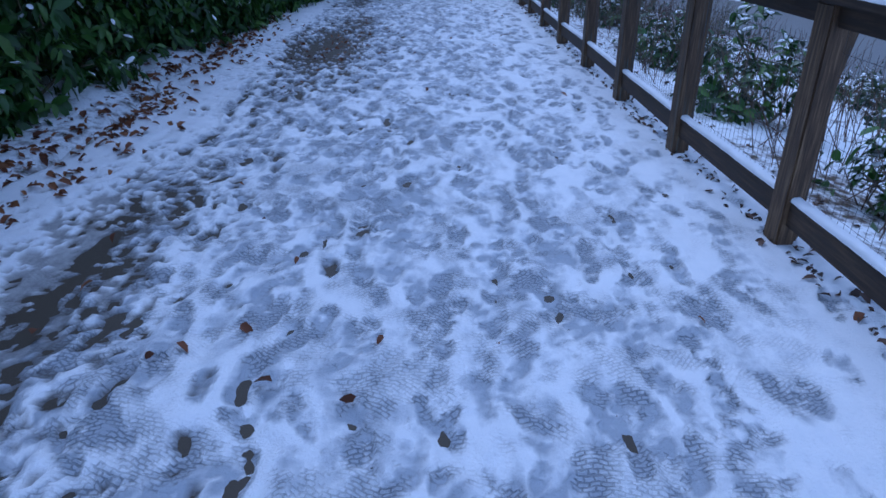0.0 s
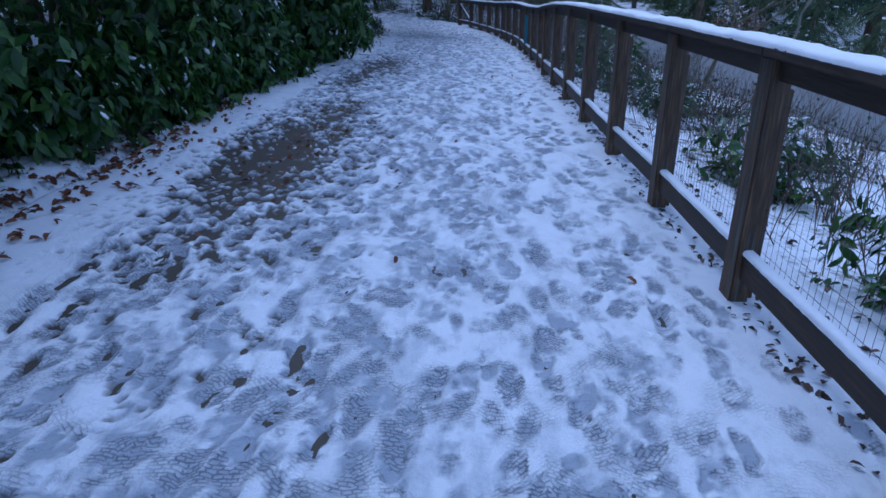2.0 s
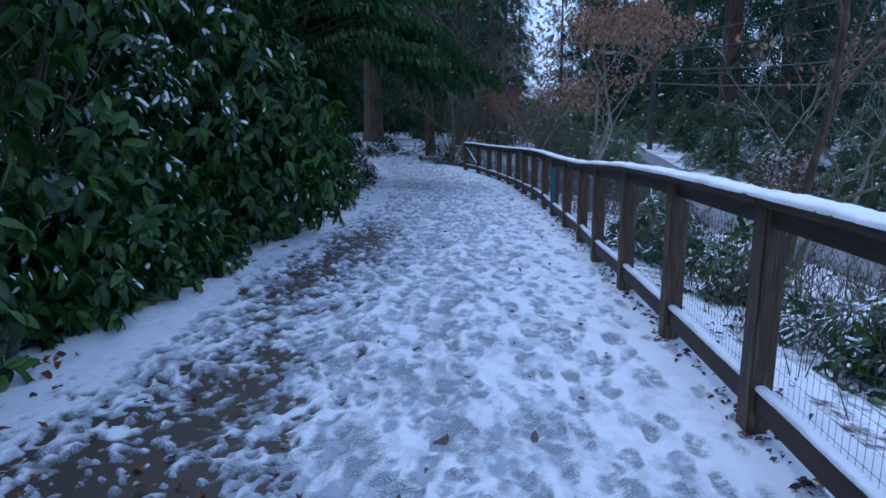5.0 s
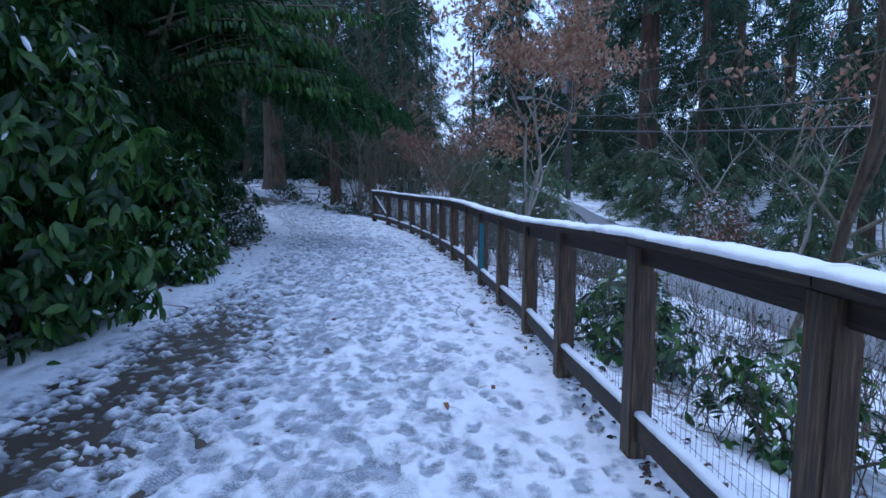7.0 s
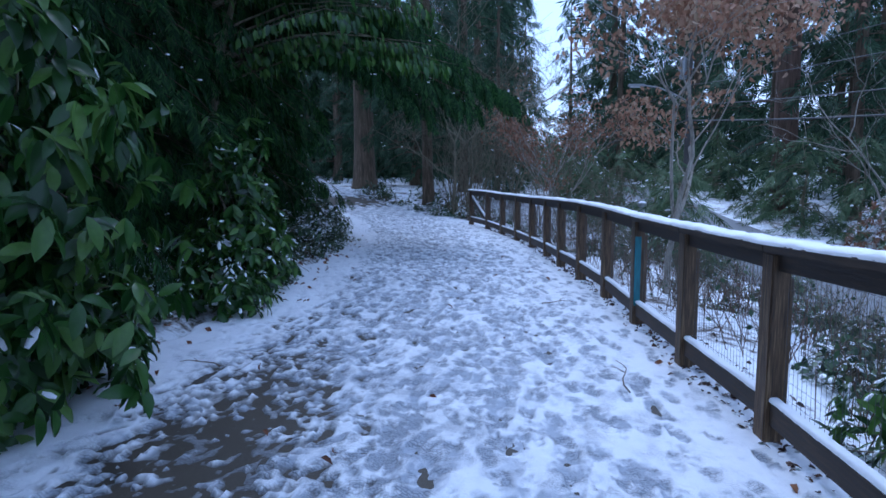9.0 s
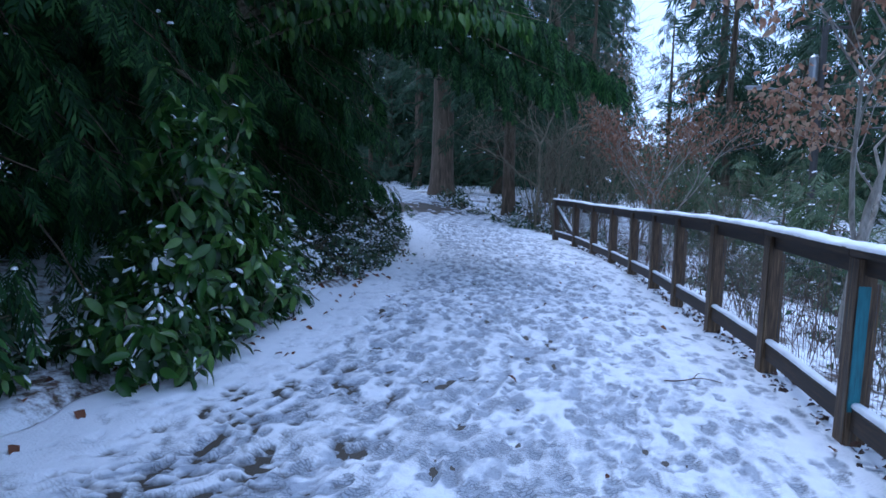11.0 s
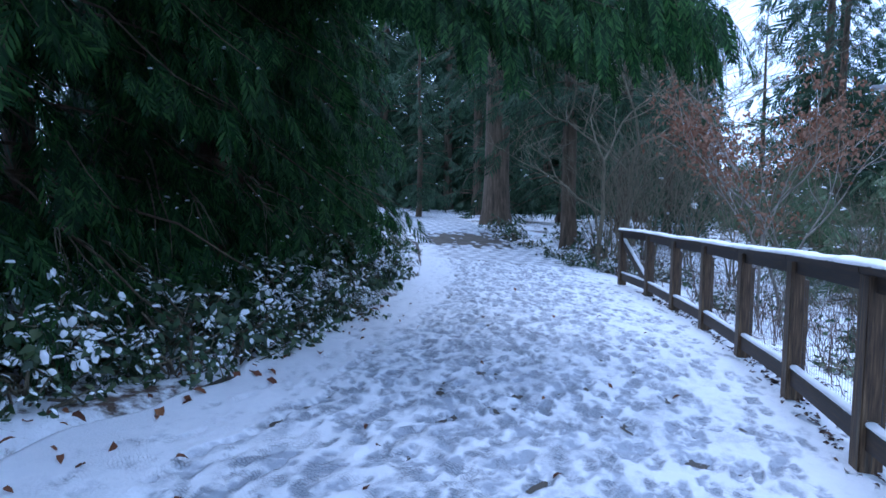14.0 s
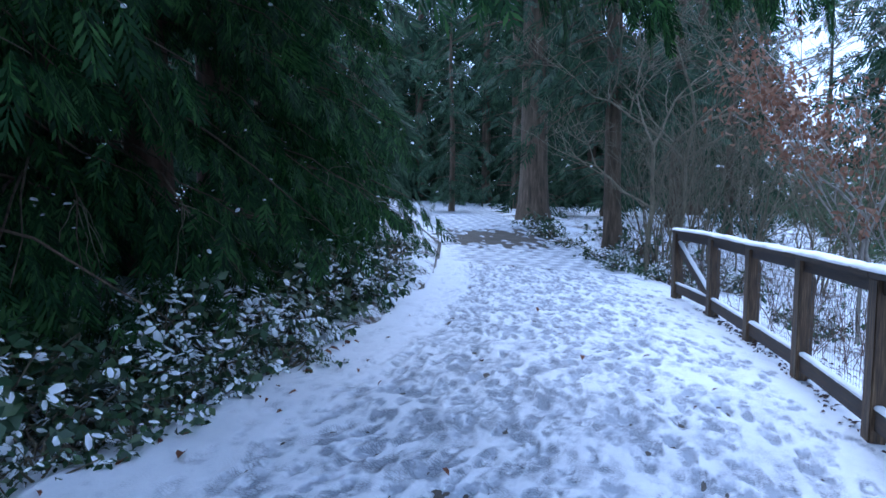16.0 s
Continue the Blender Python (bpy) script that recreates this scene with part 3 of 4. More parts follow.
def snow_cap(ln, half, high, seed):
    """A rounded ridge of snow along y, uneven in height and rim."""
    r = np.random.default_rng(seed)
    n, k = max(8, int(ln / 0.03)), 11
    y = np.linspace(0, ln, n)
    a = np.linspace(0, np.pi, k)
    env = np.clip(np.minimum(y, ln - y) / 0.12, 0, 1)
    hgt = high * (1 + env * (0.14 * np.sin(y * 5 + seed) + 0.08 * np.sin(y * 17 + 2 * seed) + 0.05 * r.normal(size=n)))
    wid = half * (1 + env * (0.05 * np.sin(y * 9 + seed) + 0.04 * r.normal(size=n)))
    c, s = np.sign(np.cos(a)) * np.abs(np.cos(a)) ** 0.55, np.sin(a) ** 0.7
    v = np.stack([-wid[:, None] * c[None], np.repeat(y[:, None], k, 1), hgt[:, None] * s[None]], 2).reshape(-1, 3)
    i, j = np.meshgrid(np.arange(n - 1), np.arange(k - 1), indexing="ij")
    b = (i * k + j).ravel()
    return mesh_of("snow_cap", v, np.stack([b, b + k, b + k + 1, b + 1], 1), SNOW)


def wire_panel(ln, z0, z1):
    """Welded wire: uprights every 5 cm, cross wires every 10 cm."""
    ps = []
    for k in range(1, int(ln / 0.05)):
        ps.append(([(0, 0.05 * k, z0), (0, 0.05 * k, z1)], [0.0013, 0.0013]))
    z = z0
    while z <= z1:
        ps.append(([(0.002, 0, z), (0.002, ln, z)], [0.0013, 0.0013]))
        z += 0.1
    v, f = tubes(ps, 3)
    return mesh_of("wire_mesh", v, f, WIRE, False)


for k, (x, y, z) in enumerate(POSTS):
    a = POSTS[max(k - 1, 0)]
    b = POSTS[min(k + 1, len(POSTS) - 1)]
    yaw = math.degrees(math.atan2(-(b[0] - a[0]), b[1] - a[1]))
    teal = abs(y - 19.01) < 0.02
    post = part("post", post_meshes[k % 4], POST_WOOD, fence)
    post.matrix_local = pose(x, y, z + top_of(y), 0, 0, yaw)
    bt = part("batten", batten_mesh, POST_WOOD, fence)
    bt.matrix_local = pose(x, y + 0.01, z + top_of(y), 0, 0, yaw)
    if teal:
        bm = box(bmesh.new(), (0.004, -0.077, -0.9), (0.066, -0.071, -0.2), 0.001)
        board = part("painted_board", bm, TEAL, post, "flaking teal painted strip on the post")
    if k == len(POSTS) - 1:
        break
    p, q = (x, y, z), POSTS[k + 1]
    ln = (Vector(q) - Vector(p)).length
    pt, qt = (x, y, z + top_of(y)), (q[0], q[1], q[2] + top_of(q[1]))
    beam(pt, qt, -0.045, 0, -0.03, 0.13, RAIL_WOOD, "cap_rail")
    beam(pt, qt, -0.145, -0.047, 0.035, 0.075, RAIL_WOOD, "top_rail")
    beam(p, q, 0.13, 0.27, 0.03, 0.075, RAIL_WOOD, "bottom_rail")
    yw = math.atan2(-(q[0] - x), q[1] - y)
    base = Matrix.Translation((x, y, z)) @ Matrix.Rotation(yw, 4, "Z") @ Matrix.Rotation(math.asin((q[2] - z) / ln), 4, "X")
    s = part("snow_cap", snow_cap(ln + 0.04, 0.08, 0.034, k), SNOW, fence, "rounded cap of fresh snow")
    tilt = Matrix.Rotation(math.asin((qt[2] - pt[2]) / ln), 4, "X")
    s.matrix_local = Matrix.Translation(pt) @ Matrix.Rotation(yw, 4, "Z") @ tilt @ Matrix.Translation((0.05, -0.02, -0.004))
    s = part("snow_cap", snow_cap(ln - 0.15, 0.03, 0.025, k + 50), SNOW, fence, "thin snow on the lower rail")
    s.matrix_local = base @ Matrix.Translation((0.052, 0.075, 0.268))
    w = part("wire_mesh", wire_panel(ln, 0.2, TOP - 0.16), WIRE, fence, "grey welded wire mesh panel")
    w.matrix_local = base @ Matrix.Translation((0.093, 0, 0))

# diagonal brace in the last bay
p, q = Vector(POSTS[-1]), Vector(POSTS[-2])
d = q - p
ln = math.hypot(d.length, 0.65)
yaw = math.atan2(-d.x, d.y)
m = Matrix.Translation(p + Vector((0, 0, 0.86))) @ Matrix.Rotation(yaw, 4, "Z") @ Matrix.Rotation(-math.atan2(0.65, d.length), 4, "X")
o = part("brace", box(bmesh.new(), (-0.09, 0.05, -0.07), (-0.05, ln - 0.05, 0.07), 0.005), RAIL_WOOD, fence)
o.matrix_local = m
s = part("snow_cap", snow_cap(ln - 0.15, 0.03, 0.03, 77), SNOW, fence, "snow lying on the diagonal brace")
s.matrix_local = m @ Matrix.Translation((-0.07, 0.07, 0.068))


# ---- plants ----
def shoots(rng, n, centre, radii, lump=0.18, inner=0.25, square=0.72):
    """Places and outward directions on a lumpy, bushy hull from the ground up."""
    d = unit(rng.normal(size=(n, 3)))
    d[:, 2] = np.abs(d[:, 2]) * 1.0
    d = unit(d)
    r = 1 + lump * (np.sin(d[:, 0] * 5 + centre[1]) * np.sin(d[:, 1] * 6 + 2 * centre[1]) + np.sin(d[:, 2] * 7 + centre[1] * 3) * 0.6)
    r *= 1 - inner * rng.random(n) ** 2
    e = np.sign(d) * np.abs(d) ** square
    p = np.asarray(centre) + e * np.asarray(radii) * r[:, None]
    return p, unit(d / np.asarray(radii))


def leaf_whorls(rng, p, out, per, size, droop=0.5, up=0.3):
    """Leaves in whorls round the shoot tips."""
    n = len(p)
    axis = unit(out + np.array((0, 0, up)) + 0.5 * rng.normal(size=(n, 3)))
    axis = np.repeat(axis, per, 0)
    rad = unit(np.cross(axis, rng.normal(size=(n * per, 3))))
    along = unit(0.45 * axis + 0.8 * rad + np.array((0, 0, -droop)) * rng.uniform(0.4, 1.6, (n * per, 1)))
    normal = unit(axis + 0.6 * np.repeat(out, per, 0) + np.array((0, 0, 0.5)) + 0.25 * rng.normal(size=(n * per, 3)))
    place = np.repeat(p, per, 0) - axis * rng.uniform(0, 0.12, (n * per, 1))
    s = size * rng.uniform(0.65, 1.25, n * per)
    return place, along, normal, s


def stems(rng, base, tips, r0, wob=0.08, k=6):
    out = []
    for t in tips:
        s = np.linspace(0, 1, k)[:, None]
        b = base + rng.normal(size=3) * np.array((0.12, 0.12, 0)) * np.linalg.norm(t - base) * 0.3
        b[2] = base[2]
        pts = b + (t - b) * s + np.array((0, 0, 1)) * 0.25 * np.sin(s * np.pi) * np.linalg.norm(t - b) * 0.4 + wob * rng.normal(size=(k, 3)) * np.sin(s * np.pi)
        out.append((pts, np.linspace(r0, r0 * 0.2, k)))
    return out


def bush(name, x, y, radii, n, per, size, mat, label, category, seed, snow=0.1, lift=0.0, group="", droop=0.5, inner=0.4, tv=LEAF_V, tf=LEAF_F, back=-9.0, square=0.72, lean=0.0, spot=None, plump=1.0):
    rng = np.random.default_rng(seed)
    z = float(ground_z(x, y))
    root = thing(name, pose(x, y, z - 0.05), label, category, group)
    c = np.array((0, 0.001 * seed, lift))
    p, out = shoots(rng, n, c, radii, inner=inner, square=square)
    p = p[(p[:, 2] > 0.02) & (p[:, 0] > back)]
    out = unit(p / np.asarray(radii))
    p[:, 0] += lean * np.clip(p[:, 2] / radii[2] - 0.25, 0, 1) ** 1.3
    pl, al, no, s = leaf_whorls(rng, p, out, per, size, droop)
    v, f = scatter(tv, tf, pl, al, no, s)
    part("leaves", mesh_of("leaves", v, f, mat), mat, root)
    tips = p[rng.choice(len(p), min(26, len(p)), replace=False)] * 0.93
    v, f = tubes(stems(rng, np.array((0, 0, -0.1)), tips, 0.018), 5)
    part("stems", mesh_of("stems", v, f, TWIG), TWIG, root)
    if snow:
        face = no[:, 2] > 0.45
        chance = snow * np.clip(0.4 + 1.2 * (pl[:, 2] / (radii[2] + lift)), 0.2, 1.5)
        chance *= np.clip(1.0 + 1.6 * bumps(pl[:, 1] + 0.6 * pl[:, 0], pl[:, 2], 4.0, seed), 0.1, 2.6)
        if spot:
            chance += 0.75 * np.exp(-((pl[:, 1] + y - spot[0]) / spot[2]) ** 2 - ((pl[:, 2] + z - spot[1]) / spot[2]) ** 2)
        pick = np.flatnonzero(face & (rng.random(len(pl)) < chance))
        if len(pick):
            side = unit(np.cross(al[pick], no[pick]))
            nn = np.cross(side, al[pick])
            q = pl[pick] + al[pick] * (s[pick] * 0.12)[:, None] + nn * (s[pick] * 0.03)[:, None]
            v, f = scatter(CLUMP_V, CLUMP_F, q, al[pick] + np.array((0, 0, -0.08)), nn, np.stack([plump * s[pick] * rng.uniform(0.28, 0.5, len(pick)), s[pick] * rng.uniform(0.45, 0.85, len(pick)), s[pick] * 0.32], 1))
            part("snow_clumps", mesh_of("snow_clumps", v, f, SNOW), SNOW, root, "small clumps of snow on the leaves")
    return root


# laurel hedge along the path; unseen leaning tops added to shade the verge
HEDGE = "dense dark green laurel bush with glossy drooping leaves beside path"
for k, (x, y, rx, ry_, rz, n) in enumerate([
        (-4.3, 0.6, 1.45, 1.7, 4.8, 420), (-4.25, 3.0, 1.5, 1.6, 5.0, 1000), (-4.1, 5.4, 1.5, 1.6, 5.2, 1500), (-4.0, 7.8, 1.5, 1.5, 5.2, 1600),
        (-3.8, 10.1, 1.5, 1.5, 5.2, 1700), (-3.65, 12.3, 1.5, 1.5, 5.4, 1900), (-3.5, 14.4, 1.5, 1.4, 5.4, 2000)]):
    bush("laurel_bush", x, y, (rx, ry_, rz), n, 6, 0.155, LAUREL, HEDGE, "bush", 10 + k, snow=(0.008, 0.012, 0.02, 0.03, 0.045, 0.05, 0.05)[k], group="laurel hedge", droop=0.85, back=-0.5,
         tv=LEAF_V if k < 4 else LUSH_V, tf=LEAF_F if k < 4 else LUSH_F, square=0.6, lean=(1.7, 1.7, 1.7, 1.7, 1.5, 1.1, 0.7)[k], spot=(13.1, 2.1, 0.55) if k in (5, 6) else None)
for k, (x, y) in enumerate([(-3.6, 2.6), (-3.5, 3.5), (-3.45, 4.4), (-3.38, 5.3), (-3.3, 6.3), (-3.22, 7.2), (-3.0, 8.1), (-2.85, 9.0), (-2.8, 9.8), (-2.72, 10.7), (-2.6, 11.6), (-2.5, 12.5), (-2.45, 13.4)]):
    bush("laurel_bush", x, y, (0.5, 0.6, 1.1 + 0.25 * math.sin(3 * k)), 240, 6, 0.15, LAUREL, "low laurel bush with drooping leaves at hedge foot", "bush", 240 + k, snow=0.04, group="hedge foot", droop=0.85, tv=LUSH_V, tf=LUSH_F)
bush("laurel_bush", -2.75, 15.9, (1.35, 1.05, 3.7), 950, 6, 0.165, LAUREL, "tall laurel bush with large leaves hanging towards the path", "bush", 31, snow=0.02, inner=0.5, droop=1.0, tv=LUSH_V, tf=LUSH_F)
bush("laurel_bush", -2.55, 16.2, (0.85, 0.8, 1.15), 420, 6, 0.165, LAUREL, "spreading laurel bush with large leaves reaching over snow", "bush", 34, snow=0.05, droop=0.9, tv=LUSH_V, tf=LUSH_F)
bush("laurel_bush", -2.15, 19.7, (0.5, 0.55, 1.8), 300, 6, 0.14, LAUREL, "upright laurel bush flecked with snow at path edge", "bush", 32, snow=0.05, droop=0.8, tv=LUSH_V, tf=LUSH_F)
bush("laurel_bush", -2.1, 18.9, (0.5, 0.5, 0.6), 150, 6, 0.13, LAUREL, "low laurel bush with snow on its leaves", "bush", 33, snow=0.14, droop=0.8, tv=LUSH_V, tf=LUSH_F)
bush("laurel_bush", -2.4, 21.0, (0.5, 0.55, 1.0), 200, 6, 0.12, LAUREL, "small laurel bush with snow lying on its leaves", "bush", 35, snow=0.3)
for k, (x, y, r, h, n) in enumerate([(-2.5, 20.3, 0.5, 1.0, 150), (-2.75, 18.0, 0.5, 0.5, 70), (-2.2, 20.6, 0.35, 0.55, 90), (-2.15, 20.0, 0.45, 0.8, 150), (-2.2, 19.3, 0.45, 0.9, 150)]):
    bush("laurel_bush", x, y, (r, r, h), n, 6, 0.13, LAUREL, "low dark laurel bush under the cedars beside path", "bush", 210 + k, snow=0.16, droop=0.8)


def conifer(name, x, y, height, radius, seed, label, mat=FIR, bark=BARK, trunk=0.28, low=0.12, n=330, droop=0.45, z=None, sides=8, group="", size=1.0, snow=0.0):
    """A conifer: tapered trunk and whorls of drooping boughs made of flat sprays."""
    rng = np.random.default_rng(seed)
    z = float(ground_z(x, y)) if z is None else z
    root = thing(name, pose(x, y, z - 0.1), label, "tree", group)
    hs = np.array([0, 0.02, 0.06, 0.3, 0.6, 0.85, 1.0]) * height
    bend = rng.normal(size=(7, 3)) * np.array((0.05, 0.05, 0))
    bend[:2] = 0
    tr = trunk * np.array([1.35, 1.1, 0.95, 0.8, 0.5, 0.22, 0.04])
    v, f = tubes([(np.stack([np.zeros(7), np.zeros(7), hs], 1) + bend, tr)], 14)
    part("trunk", mesh_of("trunk", v, f, bark), bark, root)
    u = low + (1 - low) * rng.random(n) ** 1.15
    az = rng.uniform(0, 2 * np.pi, n)
    ln = radius * (1.03 - u) ** 0.75 * rng.uniform(0.6, 1.15, n)
    d = np.stack([np.cos(az), np.sin(az), np.zeros(n)], 1)
    base = np.stack([np.zeros(n), np.zeros(n), u * height], 1)
    paths, pl, al, no, sz = [], [], [], [], []
    for k in range(n):
        s = np.linspace(0, 1, 5)[:, None]
        pts = base[k] + d[k] * ln[k] * s + np.array((0, 0, 1)) * ln[k] * (0.12 * s - droop * s * s)
        if k % 2 == 0:
            paths.append((pts, np.linspace(0.012 + 0.012 * ln[k], 0.004, 5)))
        m = max(3, int(ln[k] / 0.33 / size))
        t = rng.uniform(0.15, 1.0, m)
        q = base[k] + d[k] * (ln[k] * t)[:, None] + np.array((0, 0, 1)) * (ln[k] * (0.12 * t - droop * t * t))[:, None]
        side = np.array((-d[k][1], d[k][0], 0)) * rng.choice((-1, 1), m)[:, None]
        pl.append(q)
        al.append(d[k] * 0.6 + side * rng.uniform(0.1, 0.9, (m, 1)) + np.array((0, 0, -0.55)) * rng.uniform(0.3, 1.6, (m, 1)))
        no.append(np.array((0, 0, 1)) + 0.4 * rng.normal(size=(m, 3)))
        sz.append(rng.uniform(0.55, 1.1, m) * 0.8 * size)
    v, f = tubes(paths, 3)
    part("branches", mesh_of("branches", v, f, bark), bark, root)
    v, f = scatter(SPRAY_V, SPRAY_F, np.concatenate(pl), np.concatenate(al), np.concatenate(no), np.concatenate(sz))
    part("foliage", mesh_of("foliage", v, f, mat), mat, root)
    if snow:
        q, s = np.concatenate(pl), np.concatenate(sz)
        pick = rng.random(len(q)) < snow
        m = int(pick.sum())
        v, f = scatter(CLUMP_V, CLUMP_F, q[pick] + np.array((0, 0, 0.01)), np.concatenate(al)[pick] * np.array((1, 1, 0.4)), np.tile((0.0, 0, 1), (m, 1)), s[pick] * rng.uniform(0.1, 0.3, m))
        part("snow_clumps", mesh_of("snow_clumps", v, f, SNOW), SNOW, root, "patches of snow on the boughs")
    return root


def woody(rng, base, height, spread_, forks, levels=4, r0=0.05, first=0.3, up=0.6):
    """Branch paths of a bare tree, and the ends of its twigs."""
    paths, ends = [], []
    def grow(p, d, ln, r, lv):
        k = 5
        pts = [p]
        for _ in range(k - 1):
            d2 = d + rng.normal(size=3) * 0.14
            d2[2] += 0.05
            d = d2 / np.linalg.norm(d2)
            pts.append(pts[-1] + d * ln / (k - 1))
        paths.append((np.array(pts), np.linspace(r, r * 0.55, k)))
        if lv == 0:
            ends.append(pts[-1])
            ends.append(pts[-3])
            return
        for c in range(forks if lv > 1 else forks + 1):
            a = rng.uniform(0, 2 * np.pi)
            nd = d * up + spread_ * np.array((np.cos(a), np.sin(a), rng.uniform(-0.1, 0.5)))
            nd /= np.linalg.norm(nd)
            i = rng.integers(2, k) if c else k - 1
            grow(pts[i], nd, ln * rng.uniform(0.6, 0.9), r * 0.55, lv - 1)
    grow(np.asarray(base, float), np.array((0, 0, 1.0)), height * first, r0, levels)
    return paths, np.array(ends)


def bare_tree(name, x, y, height, label, seed, r0=0.06, forks=3, levels=4, first=0.3, spread_=0.6, leaves=0, leaf=0.11, mat=BROWN, bark=BARK_PALE, category="tree", multi=1, group=""):
    rng = np.random.default_rng(seed)
    root = thing(name, pose(x, y, float(ground_z(x, y)) - 0.05), label, category, group)
    allp, ends = [], []
    for k in range(multi):
        off = rng.normal(size=3) * np.array((0.12, 0.12, 0)) * (multi > 1)
        p, e = woody(rng, off, height * (1 if k == 0 else rng.uniform(0.6, 1.0)), spread_, forks, levels, r0, first)
        allp += p
        ends.append(e)
    ends = np.concatenate(ends)
    v, f = tubes(allp[:1], 8)
    part("trunk", mesh_of("trunk", v, f, bark), bark, root)
    thick = sorted(allp[1:], key=lambda q: -q[1][0])[:6]
    for q in thick:
        v, f = tubes([q], 6)
        part("limb", mesh_of("limb", v, f, bark), bark, root)
    v, f = tubes([q for q in allp[1:] if not any(q is w for w in thick)], 3)
    part("branches", mesh_of("branches", v, f, bark), bark, root)
    if leaves:
        n = len(ends) * leaves
        pl = np.repeat(ends, leaves, 0) + rng.normal(size=(n, 3)) * np.array((0.16, 0.16, 0.09))
        al = rng.normal(size=(n, 3)) * 0.6 + np.array((0, 0, -0.8))
        v, f = scatter(BROAD_V, BROAD_F, pl, al, rng.normal(size=(n, 3)) + np.array((0, 0, 0.4)), leaf * rng.uniform(0.6, 1.3, n))
        part("leaves", mesh_of("leaves", v, f, mat), mat, root, "withered brown leaves still hanging")
    return root


# ---- cedar overhanging the path ----
def cedar_bough(rng, a, b, sag, per_m, size, hang=0.9):
    """One bough from a to b with sprays hanging from it."""
    a, b = np.array(a, float), np.array(b, float)
    ln = np.linalg.norm(b - a)
    s = np.linspace(0, 1, 9)[:, None]
    pts = a + (b - a) * s + np.array((0, 0, 1)) * sag * np.sin(s * np.pi) + 0.04 * rng.normal(size=(9, 3)) * s
    n = int(ln * per_m)
    t = 0.12 + 0.88 * rng.random(n) ** 0.8
    q = np.stack([np.interp(t, s[:, 0], pts[:, c]) for c in range(3)], 1)
    d = unit(b - a)
    side = np.array((-d[1], d[0], 0)) * rng.choice((-1, 1), n)[:, None]
    w = rng.uniform(0, 0.4, (n, 1))
    q = q + side * w + np.array((0, 0, -1)) * w * 0.35
    al = 0.45 * d + side * rng.uniform(0, 0.6, (n, 1)) + np.array((0, 0, -hang)) * rng.uniform(0.5, 1.4, (n, 1))
    no = side * 0.3 + d * 0.6 + np.array((0, 0, 0.5)) + 0.35 * rng.normal(size=(n, 3))
    return (pts, np.linspace(0.008 + 0.005 * ln, 0.003, 9)), q, al, no, size * rng.uniform(0.6, 1.2, n)


def cedar(x, y, height, seed, trunk, boughs, label, size=0.42, per_m=18, tv=FROND_V, tf=FROND_F, hang=0.9):
    rng = np.random.default_rng(seed)
    root = thing("cedar_tree", pose(x, y, float(ground_z(x, y)) - 0.1), label, "tree")
    hs = np.array([0, 0.03, 0.1, 0.4, 0.8, 1.0]) * height
    v, f = tubes([(np.stack([np.zeros(6), np.zeros(6), hs], 1), trunk * np.array([1.5, 1.15, 1, 0.8, 0.4, 0.1]))], 14)
    part("trunk", mesh_of("trunk", v, f, BARK_RED), BARK_RED, root)
    got = [cedar_bough(rng, a, b, sag, per_m, size, hang) for a, b, sag in boughs]
    v, f = tubes([g[0] for g in got], 5)
    part("branches", mesh_of("branches", v, f, BARK), BARK, root)
    v, f = scatter(tv, tf, *[np.concatenate([g[i] for g in got]) for i in (1, 2, 3, 4)])
    part("foliage", mesh_of("foliage", v, f, CEDAR), CEDAR, root)
    # dead brown twigs sticking out between the fronds
    twigs = []
    ends = [g for g in got if g[0][0][-1][2] < 5.0]
    for k in range(min(16, len(ends))):
        pts = ends[int(rng.integers(len(ends)))][0][0]
        p0 = pts[6]
        d = unit(pts[8] - pts[4])
        for _ in range(int(rng.integers(2, 6))):
            e = unit(d + 0.35 * rng.normal(size=3)) * rng.uniform(0.35, 0.95)
            t = np.linspace(0, 1, 6)[:, None]
            twigs.append((p0 + e * t + np.array((0, 0, -0.16)) * t * t + 0.012 * rng.normal(size=(6, 3)), np.linspace(0.006, 0.002, 6)))
    v, f = tubes(twigs, 4)
    part("twigs", mesh_of("twigs", v, f, TWIG), TWIG, root, "bare brown dead twigs")
    # unseen top added for shade: whorls of large sprays, closing towards the top
    n = 620
    u = rng.random(n) ** 1.2
    az, r = rng.uniform(0, 2 * np.pi, n), 3.9 * (1.04 - u) ** 0.8 * rng.random(n) ** 0.5
    d = np.stack([np.cos(az), np.sin(az), np.zeros(n)], 1)
    q = d * r[:, None] + np.array((0, 0, 1)) * (height * (0.42 + 0.58 * u) - 0.3 * r)[:, None]
    v, f = scatter(SPRAY_V, SPRAY_F, q, d + np.array((0, 0, -0.5)) + 0.4 * rng.normal(size=(n, 3)), np.array((0, 0, 1)) + 0.4 * rng.normal(size=(n, 3)), rng.uniform(0.9, 1.7, n))
    part("crown", mesh_of("crown", v, f, CEDAR), CEDAR, root)
    q = np.concatenate([g[1] for g in got])
    q = q[rng.random(len(q)) < 0.03]
    m = len(q)
    v, f = scatter(CLUMP_V, CLUMP_F, q, rng.normal(size=(m, 3)) * np.array((1, 1, 0.2)), np.tile((0.0, 0, 1), (m, 1)), rng.uniform(0.03, 0.08, m))
    part("snow_clumps", mesh_of("snow_clumps", v, f, SNOW), SNOW, root, "small flecks of snow on the fronds")
    return root


